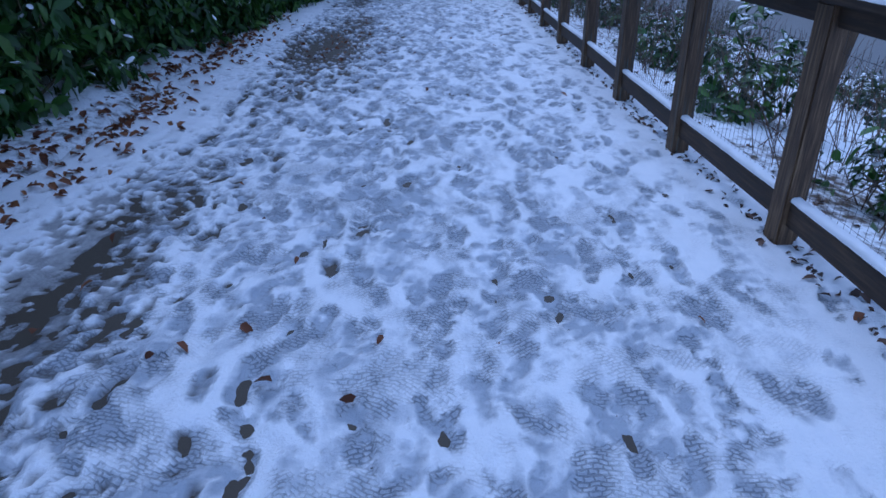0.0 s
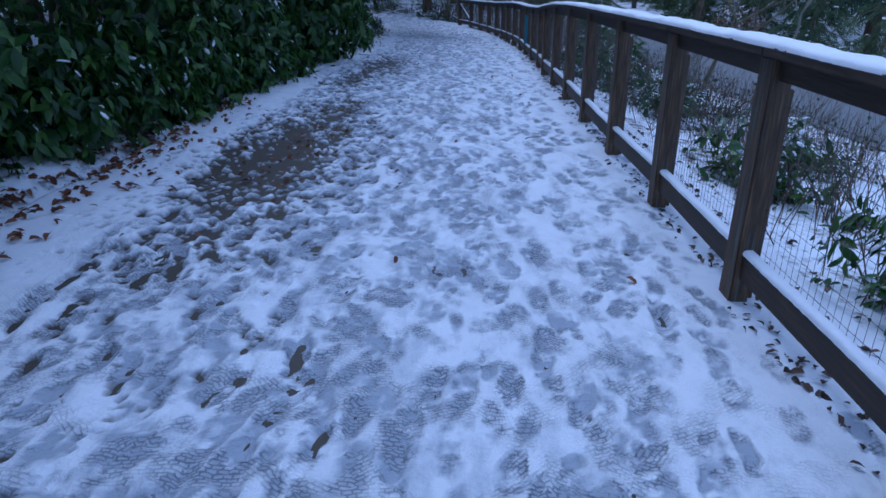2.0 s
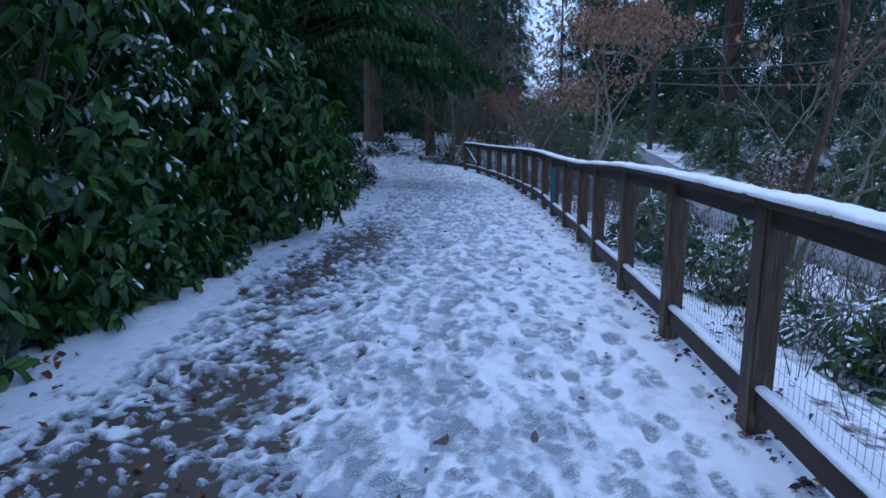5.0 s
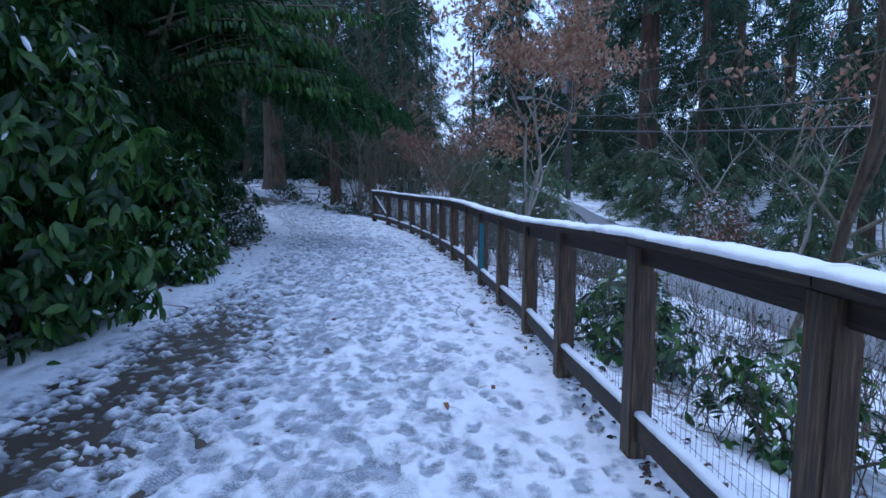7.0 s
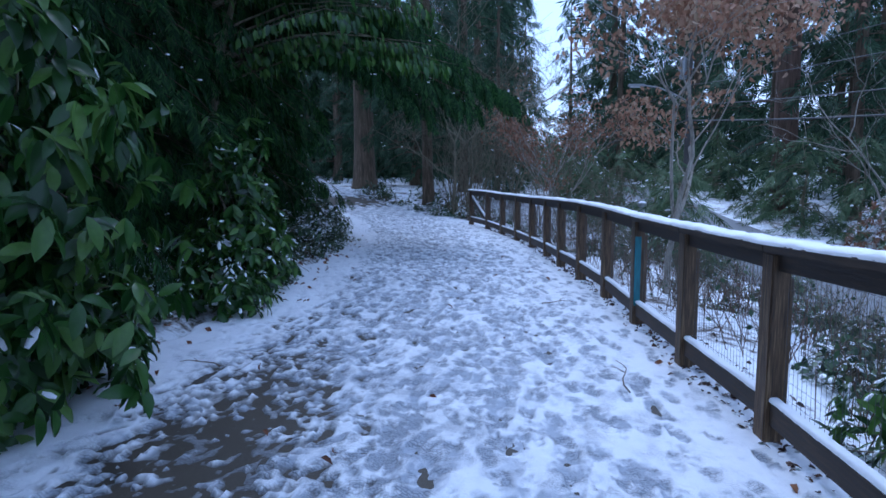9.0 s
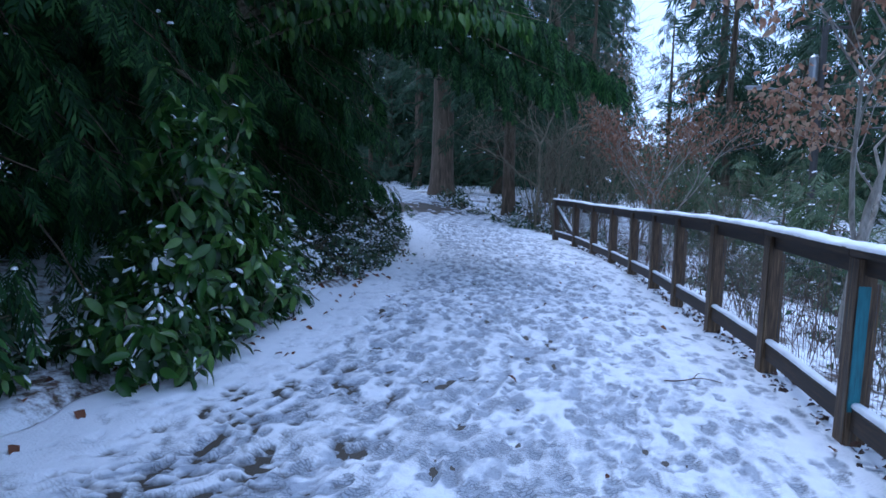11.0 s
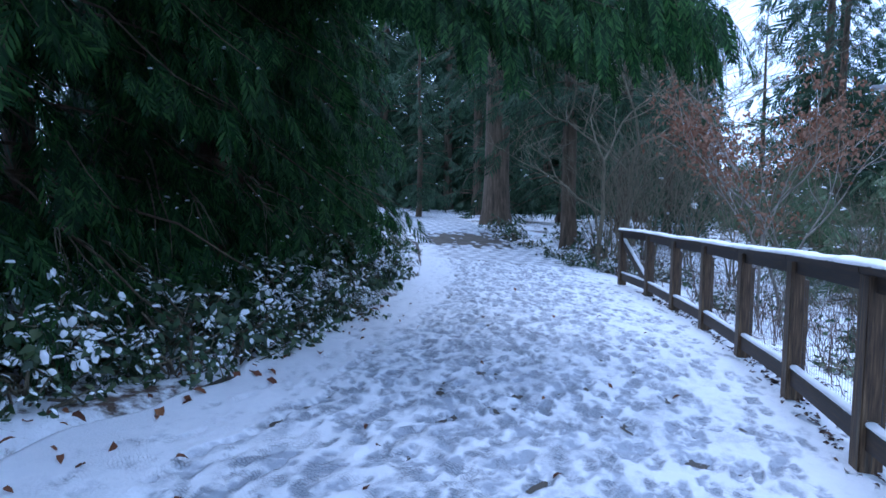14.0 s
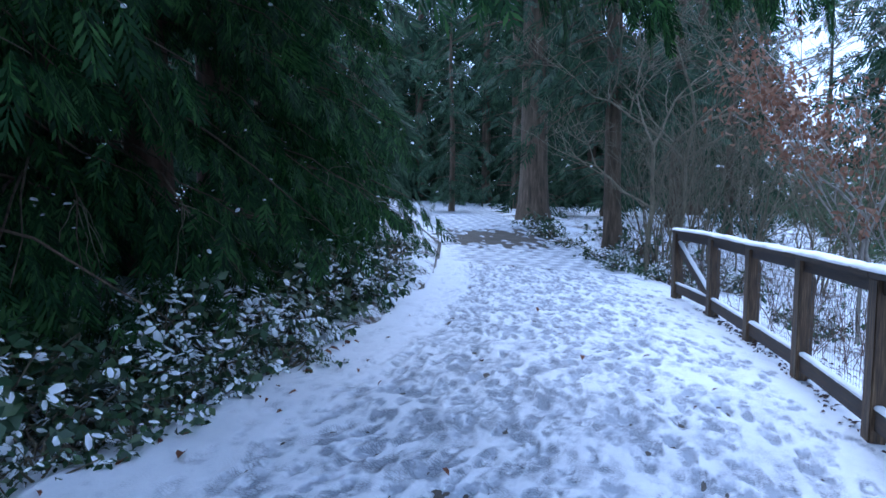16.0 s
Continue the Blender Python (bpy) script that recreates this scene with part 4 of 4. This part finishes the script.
def bough_set(seed, n, z0, z1, r0, r1, az0, az1, drop):
    rng = np.random.default_rng(seed)
    out = []
    for _ in range(n):
        z = rng.uniform(z0, z1)
        a = radians(rng.uniform(az0, az1))
        r = rng.uniform(r0, r1) * (1.12 - 0.45 * (z - z0) / (z1 - z0 + 1e-6))
        out.append(((0, 0, z), (r * math.cos(a), r * math.sin(a), z - drop * r * rng.uniform(0.5, 1.2)), 0.12 * r))
    return out


cedar(-5.5, 21.0, 14, 41, 0.28, bough_set(1, 95, 0.7, 7.0, 2.1, 3.5, -85, 85, 0.4), "dark green cedar with drooping fronds hanging by path")
cedar(-5.6, 23.9, 15, 42, 0.3, bough_set(2, 105, 0.6, 7.5, 2.1, 3.5, -85, 85, 0.4), "dark green cedar with low hanging fronds by path")
over = bough_set(4, 18, 3.2, 4.8, 5.4, 7.2, -34, 4, 0.22)
cedar(-5.7, 26.8, 17, 43, 0.33, bough_set(3, 90, 0.7, 8, 2.1, 3.5, -85, 85, 0.4), "tall dark cedar beside the bend of the path")
cedar(-4.9, 27.4, 16, 46, 0.25, over, "cedar with long fronds overhanging the path", 0.5, 60, STRAND_V, STRAND_F, 1.5)
cedar(-6.4, 30.4, 17, 44, 0.3, bough_set(5, 90, 0.7, 8, 2.1, 3.5, -85, 85, 0.4), "dark cedar at the bend of the path")
cedar(-7.6, 34.2, 17, 47, 0.3, bough_set(7, 70, 0.7, 8, 2.1, 3.5, -85, 85, 0.4), "dark cedar where the path enters the wood")
cedar(-5.0, 17.7, 12, 45, 0.25, bough_set(6, 80, 0.9, 7.0, 1.6, 2.7, -100, 100, 0.4), "shaded cedar behind the laurel bushes")

rng = np.random.default_rng(48)
root = thing("laurel_tree", pose(-3.8, 23.0, float(ground_z(-3.8, 23.0)) - 0.1), "laurel tree with leafy boughs hanging over the path", "tree")
v, f = tubes([(np.array([(0, 0, 0), (0.1, 0, 1.5), (0.35, 0.1, 3.2), (0.8, 0.1, 4.6)]), np.array([0.11, 0.09, 0.07, 0.03]))], 8)
part("trunk", mesh_of("trunk", v, f, TWIG), TWIG, root)
got = []
for k in range(15):
    z = rng.uniform(2.6, 4.4)
    yy = rng.uniform(-1.6, 1.4)
    got.append(cedar_bough(rng, (0.3, 0, z), (rng.uniform(2.6, 4.9), yy, z + rng.uniform(-0.25, 0.7)), 0.35, 46, 0.17, 1.1))
for g in got:
    v, f = tubes([g[0]], 5)
    part("bough", mesh_of("bough", v, f, TWIG), TWIG, root)
v, f = scatter(LUSH_V, LUSH_F, *[np.concatenate([g[i] for g in got]) for i in (1, 2, 3, 4)])
part("leaves", mesh_of("leaves", v, f, LAUREL), LAUREL, root)

# big trunks beside the bend
conifer("fir_tree", -0.9, 39.6, 24, 2.8, 51, "slender conifer with bare brown lower trunk", FIR, BARK, 0.24, 0.16, 260, 0.6)
conifer("fir_tree", -4.65, 47.0, 34, 4.5, 52, "massive old conifer with furrowed brown trunk", FIR, BARK, 0.56, 0.16, 360, 0.5)

# woods
FIR_LABEL = "tall dark green conifer in the wood"
kinds = [conifer("fir_tree", x, y, 24, 4.2, 60 + k, FIR_LABEL, FIR, BARK, 0.3, low, 125, 0.42, group="wood", size=1.7, snow=0.035)
         for k, (x, y, low) in enumerate([(-9.5, 36, 0.04), (-12.5, 43, 0.08), (19, 44, 0.05), (18, 62, 0.1)])]
firs = [
    # beyond the bend, on both sides of the path
    (-9.5, 30.5, 18), (-15, 52, 26), (-8.5, 60, 26), (-12, 66, 28), (-2.4, 54, 26), (0.6, 47, 20), (1.6, 56, 26), (-17, 66, 28), (-21, 57, 28), (-5, 68, 28), (3.4, 64, 27),
    # the seven at x -6.4 to -6.9 are added behind the hedge for shade
    (-8.5, 24, 17), (-7.9, 21, 19), (-8.2, 27.3, 20), (-9, 18, 16), (-6.7, 12.5, 18), (-6.9, 7.5, 18), (-6.8, 2.8, 18), (-6.6, 0.2, 20), (-6.6, 5.2, 20), (-6.5, 10.0, 20), (-6.4, 14.9, 20), (-5.6, 54, 16), (-9.3, 50.5, 12), (2.2, 43, 12), (-13, 35, 20), (-11, 28, 18), (5.2, 72, 24),
    # across the road, either side of the gap of sky
    (16.5, 54, 30), (15, 37, 20), (21, 36, 28), (16.5, 29, 21), (25, 46, 30), (20, 24, 25), (17, 18, 20), (25, 30, 30),
    (22, 12, 25), (27, 20, 30), (19, 5, 22), (28, 56, 32), (32, 40, 32), (22, 76, 33), (8.4, 92, 22), (5, 82, 30), (27, 2, 28), (22, -5, 26), (14.6, 70, 24), 
    (12.5, 84, 20), (12.9, 66, 28), (11.6, 58, 20), (16, 45, 26), (34, 30, 32), (31, 66, 34),
]
for k, (x, y, h) in enumerate(firs):
    sc = h / 24
    t = copy_thing(kinds[k % 4], pose(x, y, float(ground_z(x, y)) - 0.1, 0, 0, 77 * k))
    t.scale = (sc, sc, sc)
conifer("red_cedar_tree", 13.4, 39, 30, 4.5, 71, "old red-barked cedar behind the road", FIR, BARK_RED, 0.5, 0.3, 200, 0.45, size=1.4)

# far woods behind everything
rng = np.random.default_rng(33)
n = 12000
ang = np.concatenate([rng.uniform(radians(-42), radians(3.5), n // 2), rng.uniform(radians(11), radians(75), n - n // 2)])
dist = rng.uniform(52, 82, n)
fx, fy_ = 0.5 + dist * np.sin(ang), 14 + dist * np.cos(ang)
hgt = rng.random(n) ** 1.3 * (19 + 6 * np.sin(ang * 17) + 4 * np.sin(ang * 41))
v, f = scatter(SPRAY_V, SPRAY_F, np.stack([fx, fy_, 0.3 + np.abs(hgt)], 1), rng.normal(size=(n, 3)) * np.array((1, 1, 0.4)) + np.array((0, 0, -0.6)), rng.normal(size=(n, 3)) * 0.5 + np.array((0, -0.6, 0.6)), np.where(ang < radians(5), rng.uniform(2.2, 4.5, n), rng.uniform(1.4, 3.0, n)))
tagged(new("far_woods", mesh_of("far_woods", v, f, FIR)), "dense dark evergreen woods in the distance", "woods", kind="stuff")

# evergreen thicket on the far side of the road
THICKET = "dark evergreen bush dusted with snow across the road"
thick = [conifer("evergreen_bush", 12.6, 8 + 9 * k, 3.4, 2.0, 170 + k, THICKET, THICKET_GREEN, TWIG, 0.06, 0.02, 60, 0.5, group="thicket", size=0.8, snow=0.16) for k in range(3)]
rng = np.random.default_rng(12)
for k in range(34):
    y = -4 + 2.3 * k + rng.uniform(-0.6, 0.6)
    t = copy_thing(thick[k % 3], pose(11.9 + rng.uniform(-0.3, 2.0), y, float(ground_z(12.5, y)) - 0.1, 0, 0, 59 * k))
    sc = rng.uniform(0.45, 1.05)
    t.scale = (sc * 1.15, sc * 1.15, sc)

for k in range(17):
    y = 23.5 + 2.3 * k
    t = copy_thing(thick[k % 3], pose(6.0 + 0.5 * math.sin(5 * k), y, float(ground_z(6.0, y)) - 0.1, 0, 0, 71 * k))
    sc = (0.36 if y < 27 else 0.8) + 0.12 * math.sin(3 * k)
    t.scale = (sc * 1.2, sc * 1.2, sc)

# trees and shrubs between fence and road
bare_tree("maple_tree", 3.52, 22.3, 8.0, "young maple holding withered brown leaves beyond the fence", 81, 0.06, 3, 4, 0.28, 0.52, 24, 0.09)
bare_tree("maple_tree", 3.15, 31.3, 5.2, "small tree with rust brown leaves behind fence end", 82, 0.035, 3, 3, 0.34, 0.36, 14, 0.075, ORANGE, multi=3)
bare_tree("bare_tree", 0.7, 37.6, 9.5, "leafless tree with tangled reddish twigs above the bend", 86, 0.07, 4, 4, 0.36, 0.8, bark=TWIG)
bare_tree("bare_tree", 0.15, 35.3, 7.5, "leafless tree with tangled twigs drooping over the bend", 89, 0.06, 4, 4, 0.36, 0.95, bark=TWIG)
bare_tree("bare_tree", 11.3, 29.7, 6.5, "leafless pale-barked tree with fine twigs near road", 83, 0.06, 3, 4, 0.3, 0.6)
bare_tree("bare_tree", 6.0, 17.7, 5.8, "leafless tree with spreading twigs near road", 84, 0.06, 3, 4, 0.3, 0.65, 1, 0.1, bark=TWIG)
bare_tree("bare_tree", 11.5, 25.4, 6.0, "leafless tree with fine grey twigs across the road", 87, 0.06, 3, 4, 0.3, 0.6)
bare_tree("bare_tree", 4.7, 15.5, 7.5, "leafless tree with a straight dark trunk near road", 88, 0.07, 3, 4, 0.45, 0.6, 1, 0.1, bark=BARK)
SHRUB = "leafless many-stemmed shrub of grey-brown twigs"
shrubs = [bare_tree("bare_shrub", x, y, 4.6, SHRUB, 90 + k, 0.028, 3, 3, 0.36, 0.42, bark=TWIG, category="shrub", multi=6, group="bare shrubs")
          for k, (x, y) in enumerate([(0.6, 35.6), (2.2, 37.0)])]
for k, (x, y, s) in enumerate([(1.4, 39.0, 1.0), (3.4, 36.0, 0.9), (0.2, 38.0, 0.9), (4.6, 39.0, 1.1), (2.8, 41.5, 1.1), (5.4, 34.0, 0.8), (1.0, 42.5, 1.1), (4.4, 30.5, 0.7),
                               (3.3, 27.0, 0.3), (3.6, 25.0, 0.28), (3.0, 23.6, 0.25), (4.4, 28.2, 0.35), (3.1, 20.6, 0.25), (3.9, 18.6, 0.3), (3.2, 16.6, 0.25), (4.6, 22.6, 0.35),
                               (3.6, 12.0, 0.3), (3.0, 9.6, 0.25), (4.2, 14.2, 0.35), (3.0, 29.2, 0.3), (3.3, 7.6, 0.25), (4.4, 10.4, 0.3)]):
    t = copy_thing(shrubs[k % 2], pose(x, y, float(ground_z(x, y)) - 0.05, 0, 0, 83 * k))
    t.scale = (s, s, s)
RHODO = "leafy green rhododendron bush dusted with snow behind the fence"
for k, (x, y, r, h, n) in enumerate([(3.0, 5.7, 0.6, 1.0, 110), (3.1, 8.3, 0.6, 0.8, 110), (3.0, 3.4, 0.5, 0.7, 80), (2.95, 15.4, 0.6, 0.85, 150), (3.1, 13.2, 0.55, 0.8, 90), (3.2, 11.2, 0.45, 0.6, 70)]):
    bush("rhododendron_bush", x, y, (r, r, h), n, 6, 0.13, LAUREL, RHODO, "bush", 140 + k, snow=0.25, group="rhododendrons", inner=0.7)

# low evergreen shrubs under snow
SALAL_LABEL = "low evergreen shrub with leathery leaves under patchy snow"
rng = np.random.default_rng(3)
spots = [(-2.75, 22.6, 0.5), (-2.85, 23.6, 0.55), (-2.9, 24.5, 0.55), (-2.95, 25.4, 0.6), (-3.0, 26.3, 0.6), (-3.05, 27.3, 0.65), (-3.2, 28.3, 0.7), (-3.5, 29.4, 0.7), (-3.9, 30.8, 0.6), (-4.4, 32.4, 0.6),
         (-2.55, 22.9, 0.3), (-3.4, 24.0, 0.5), (-3.5, 26.0, 0.5), (-2.7, 21.6, 0.35), (-0.3, 35.2, 0.5), (0.6, 34.0, 0.5), (-0.9, 37.0, 0.5), (-2.0, 39.5, 0.55), (-2.9, 41.5, 0.55), (-0.2, 38.8, 0.6),
         (1.5, 33.5, 0.55), (1.2, 36.0, 0.6), (-3.8, 43.5, 0.6), (-1.0, 41.0, 0.6), (2.4, 31.5, 0.5), (-2.3, 23.3, 0.4), (-2.35, 24.3, 0.42), (-2.4, 25.3, 0.42), (-2.5, 26.4, 0.42), (-2.15, 23.9, 0.34), (-2.2, 24.8, 0.36), (-2.6, 24.0, 0.45), (-2.65, 25.0, 0.5), (-2.3, 25.9, 0.36), (-2.6, 27.0, 0.45), (-2.8, 28.0, 0.5), (-3.0, 29.0, 0.5), (-3.1, 22.6, 0.6), (-3.0, 18.4, 0.5), (-2.45, 20.6, 0.4), (-2.4, 21.4, 0.38), (-2.4, 22.2, 0.4), (-2.75, 20.0, 0.5)]
src = [bush("salal_shrub", *spots[k][:2], (0.55, 0.55, (0.5, 0.4, 0.55, 0.62)[k]), (100, 80, 90, 60)[k], 5, (0.1, 0.085, 0.1, 0.12)[k], SALAL, SALAL_LABEL, "shrub", 110 + k, snow=(0.66, 0.54, 0.36, 0.42)[k], plump=1.7, group="undergrowth", inner=0.5, tv=SMALL_V, tf=SMALL_F) for k in range(4)]
for k, (x, y, r) in enumerate(spots[4:]):
    t = copy_thing(src[k % 4], pose(x, y, float(ground_z(x, y)) - 0.05, 0, 0, 61 * k))
    t.scale = (r / 0.5, r / 0.5, r / 0.5 * rng.uniform(0.8, 1.1))
bank = []
for k in range(30):
    y = rng.uniform(1, 31)
    bank.append((right_edge(y) + rng.uniform(0.7, 4.0), y, rng.uniform(0.28, 0.55)))
for k, (x, y, r) in enumerate(bank):
    t = copy_thing(src[k % 4], pose(x, y, float(ground_z(x, y)) - 0.05, 0, 0, 47 * k))
    t.scale = (r / 0.5, r / 0.5, r / 0.5 * rng.uniform(0.6, 1.2))


# ---- leaf litter ----
def litter(name, x, y, n_label, size, seed, mat=RUST, lift=0.012):
    rng = np.random.default_rng(seed)
    n = len(x)
    z = np.where((x > left_edge(y) - 0.1) & (x < right_edge(y) + 0.36), path_z(x, y) + 0.03, ground_z(x, y)) + lift
    al = rng.normal(size=(n, 3)) * np.array((1, 1, 0.25))
    v, f = scatter(BROAD_V, BROAD_F, np.stack([x, y, z], 1), al, np.array((0, 0, 1)) + 0.35 * rng.normal(size=(n, 3)), size * rng.uniform(0.5, 1.3, n))
    return tagged(new(name, mesh_of(name, v, f, mat)), n_label, "leaves", kind="stuff")


rng = np.random.default_rng(21)
y = np.concatenate([rng.uniform(2, 11, 1300), rng.uniform(11, 27, 220)])
litter("fallen_leaves", left_edge(y) - 0.2 + rng.normal(0.0, 0.22, len(y)) - 0.1 * bumps(0.0, y, 2.4), y, "rust brown fallen leaves along the hedge foot", 0.075, 22)
y = rng.uniform(-1, 31, 1300)
litter("fallen_leaves", right_edge(y) + 0.06 + np.abs(rng.normal(0.0, 0.3, len(y))), y, "brown fallen leaves along the fence foot", 0.06, 23, WET_LEAF)
y = rng.uniform(-1, 31, 900)
fx = np.interp(y, [q[1] for q in POSTS], [q[0] for q in POSTS])
litter("fallen_leaves", fx + 0.05 + rng.normal(0.0, 0.045, len(y)), y, "dark wet leaves and dirt below the bottom rail", 0.05, 25, WET_LEAF, 0.004)
y = rng.uniform(0, 30, 120)
litter("fallen_leaves", left_edge(y) + rng.random(len(y)) ** 1.6 * (right_edge(y) - left_edge(y)), y, "scattered brown leaves lying on the trodden snow", 0.06, 24)
rng = np.random.default_rng(29)
litter("fallen_leaves", rng.normal(-1.1, 0.35, 110), rng.normal(8.6, 1.1, 110), "wet brown leaves lying in the melted patch", 0.06, 28, RUST, -0.02)


# ---- street furniture beyond the fence ----
def cylinder(bm, a, b, r0, r1, n=12):
    a, b = Vector(a), Vector(b)
    d = b - a
    m = Matrix.Translation((a + b) / 2) @ d.to_track_quat("Z", "Y").to_matrix().to_4x4()
    bmesh.ops.create_cone(bm, cap_ends=True, segments=n, radius1=r0, radius2=r1, depth=d.length, matrix=m)
    return bm


gz = float(ground_z(11.2, 43.7))
pole = thing("utility_pole", pose(11.2, 43.7, gz - 0.1), "grey wooden utility pole with transformer and lamp arm", "utility pole")
part("shaft", cylinder(bmesh.new(), (0, 0, 0), (0, 0, 8.4), 0.15, 0.11), POLE_WOOD, pole)
part("crossarm", box(bmesh.new(), (-1.1, -0.05, 7.6), (1.1, 0.05, 7.72), 0.01), POLE_WOOD, pole)
can = part("transformer", cylinder(bmesh.new(), (-0.32, 0, 5.6), (-0.32, 0, 6.5), 0.17, 0.17, 16), STEEL, pole, "grey steel transformer can")
part("lid", cylinder(bmesh.new(), (-0.32, 0, 6.5), (-0.32, 0, 6.6), 0.18, 0.08, 16), STEEL, can)
arm = [(-0.1, 0, 4.6), (-0.8, -0.1, 4.95), (-1.5, -0.2, 5.2), (-2.2, -0.3, 5.3)]
v, f = tubes([(np.array(arm), np.full(4, 0.035))], 8)
part("lamp_arm", mesh_of("lamp_arm", v, f, STEEL), STEEL, pole, "curved steel lamp arm")
bm = box(bmesh.new(), (-2.95, -0.42, 5.24), (-2.15, -0.2, 5.36), 0.04)
head = part("lamp_head", bm, STEEL, pole, "flat street lamp head, unlit")
part("lens", box(bmesh.new(), (-2.85, -0.39, 5.2), (-2.35, -0.23, 5.242), 0.01), LAMP_GLASS, head)


def cable(a, b, sag, r):
    a, b = np.array(a, float), np.array(b, float)
    s = np.linspace(0, 1, 40)[:, None]
    pts = a + (b - a) * s - np.array((0, 0, 1)) * sag * 4 * s * (1 - s)
    v, f = tubes([(pts, np.full(40, r))], 5)
    return tagged(new("overhead_cable", mesh_of("overhead_cable", v, f, CABLE)), "thin dark overhead cable strung along the road", "cable", "overhead cables")


for z0, z1, r in ((4.3, 3.4, 0.022), (3.6, 2.9, 0.03), (5.2, 4.4, 0.014), (5.9, 5.2, 0.012)):
    cable((11.1, 43.6, gz + z0), (11.5, -14, z1), 0.9, r)
    cable((11.1, 43.6, gz + z0), (6.5, 96, z1 - 0.5), 0.8, r)

x, y = 5.3, 30.0
z = float(ground_z(x, y))
vent = thing("vent_pipe", pose(x, y, z - 0.1), "short grey vent pipe with snow on its cap", "pipe")
part("shaft", cylinder(bmesh.new(), (0, 0, 0), (0, 0, 1.45), 0.07, 0.07, 14), STEEL, vent)
part("cap", cylinder(bmesh.new(), (0, 0, 1.45), (0, 0, 1.55), 0.12, 0.11, 14), STEEL, vent)
part("snow_cap", cylinder(bmesh.new(), (0, 0, 1.55), (0, 0, 1.6), 0.11, 0.05, 14), SNOW, vent, "little cap of snow")

x, y = 3.26, 5.2
z = float(ground_z(x, y))
stake = thing("timber_stake", pose(x, y, z - 0.2, 4, 7, 10), "rough grey timber stake leaning behind the fence", "stake")
part("board", box(bmesh.new(), (-0.05, -0.03, 0), (0.05, 0.03, 1.35), 0.008), POST_WOOD, stake)

bush("red_shrub", 11.0, 28.0, (1.1, 1.1, 1.9), 320, 6, 0.12, ORANGE, "rounded rust red shrub topped with snow across road", "shrub", 201, snow=0.5, inner=0.4)

# twigs dropped on the snow
rng = np.random.default_rng(55)
for k, (x, y, ln, ang) in enumerate([(1.5, 16.75, 0.7, 1.44), (1.1, 9.2, 0.22, 0.4), (-0.4, 12.4, 0.2, 1.0), (1.3, 19.8, 0.4, 0.1), (-1.4, 17.0, 0.3, 2.6)]):
    root = thing("twig", pose(x, y, float(path_z(x, y)) + 0.03, 0, 0, math.degrees(ang)), "thin dark twig lying on the trodden snow", "twig", "twigs")
    pts = np.array([(s * ln, 0.03 * math.sin(7 * s + k), 0.01 + 0.02 * math.sin(3 * s)) for s in np.linspace(0, 1, 7)])
    fork = np.array([pts[3], pts[3] + (0.05, 0.06, 0.02), pts[3] + (0.1, 0.09, 0.01)])
    v, f = tubes([(pts, np.linspace(0.006, 0.002, 7))], 5)
    part("stem", mesh_of("stem", v, f, BARK), BARK, root)
    v, f = tubes([(fork, np.linspace(0.004, 0.0015, 3))], 5)
    part("side_shoot", mesh_of("side_shoot", v, f, BARK), BARK, root)

# brambles and dead stems on the bank
rng = np.random.default_rng(77)
y = np.concatenate([rng.uniform(0, 32, 2600), rng.uniform(32, 44, 900)])
x = np.where(y < 32, right_edge(y) + 0.55 + rng.random(len(y)) * 3.9, rng.uniform(-0.5, 6.0, len(y)))
x = np.maximum(x, right_edge(y) + 0.5)
z = ground_z(x, y)
lean = rng.normal(size=(len(y), 2)) * 0.22
h = rng.uniform(0.25, 0.85, len(y))
paths = []
for k in range(len(y)):
    b0 = np.array((x[k], y[k], z[k] - 0.03))
    top = b0 + np.array((lean[k, 0], lean[k, 1], h[k]))
    paths.append((np.array([b0, (b0 + top) / 2 + np.array((0, 0, 0.07)), top]), np.array([0.005, 0.004, 0.0015])))
v, f = tubes(paths, 3)
tagged(new("brambles", mesh_of("brambles", v, f, STEM)), "reddish brown bramble stems and dead stalks on the snowy bank", "brambles", kind="stuff")
n = 2600
k = rng.integers(0, len(y), n)
q = np.stack([x[k] + lean[k, 0] * 0.6, y[k] + lean[k, 1] * 0.6, z[k] + h[k] * rng.uniform(0.2, 1.0, n)], 1) + rng.normal(size=(n, 3)) * 0.04
v, f = scatter(SMALL_V, SMALL_F, q, rng.normal(size=(n, 3)), rng.normal(size=(n, 3)) + np.array((0, 0, 0.5)), rng.uniform(0.04, 0.09, n))
tagged(new("bramble_leaves", mesh_of("bramble_leaves", v, f, SALAL)), "small dull green bramble leaves on the bank", "leaves", kind="stuff")
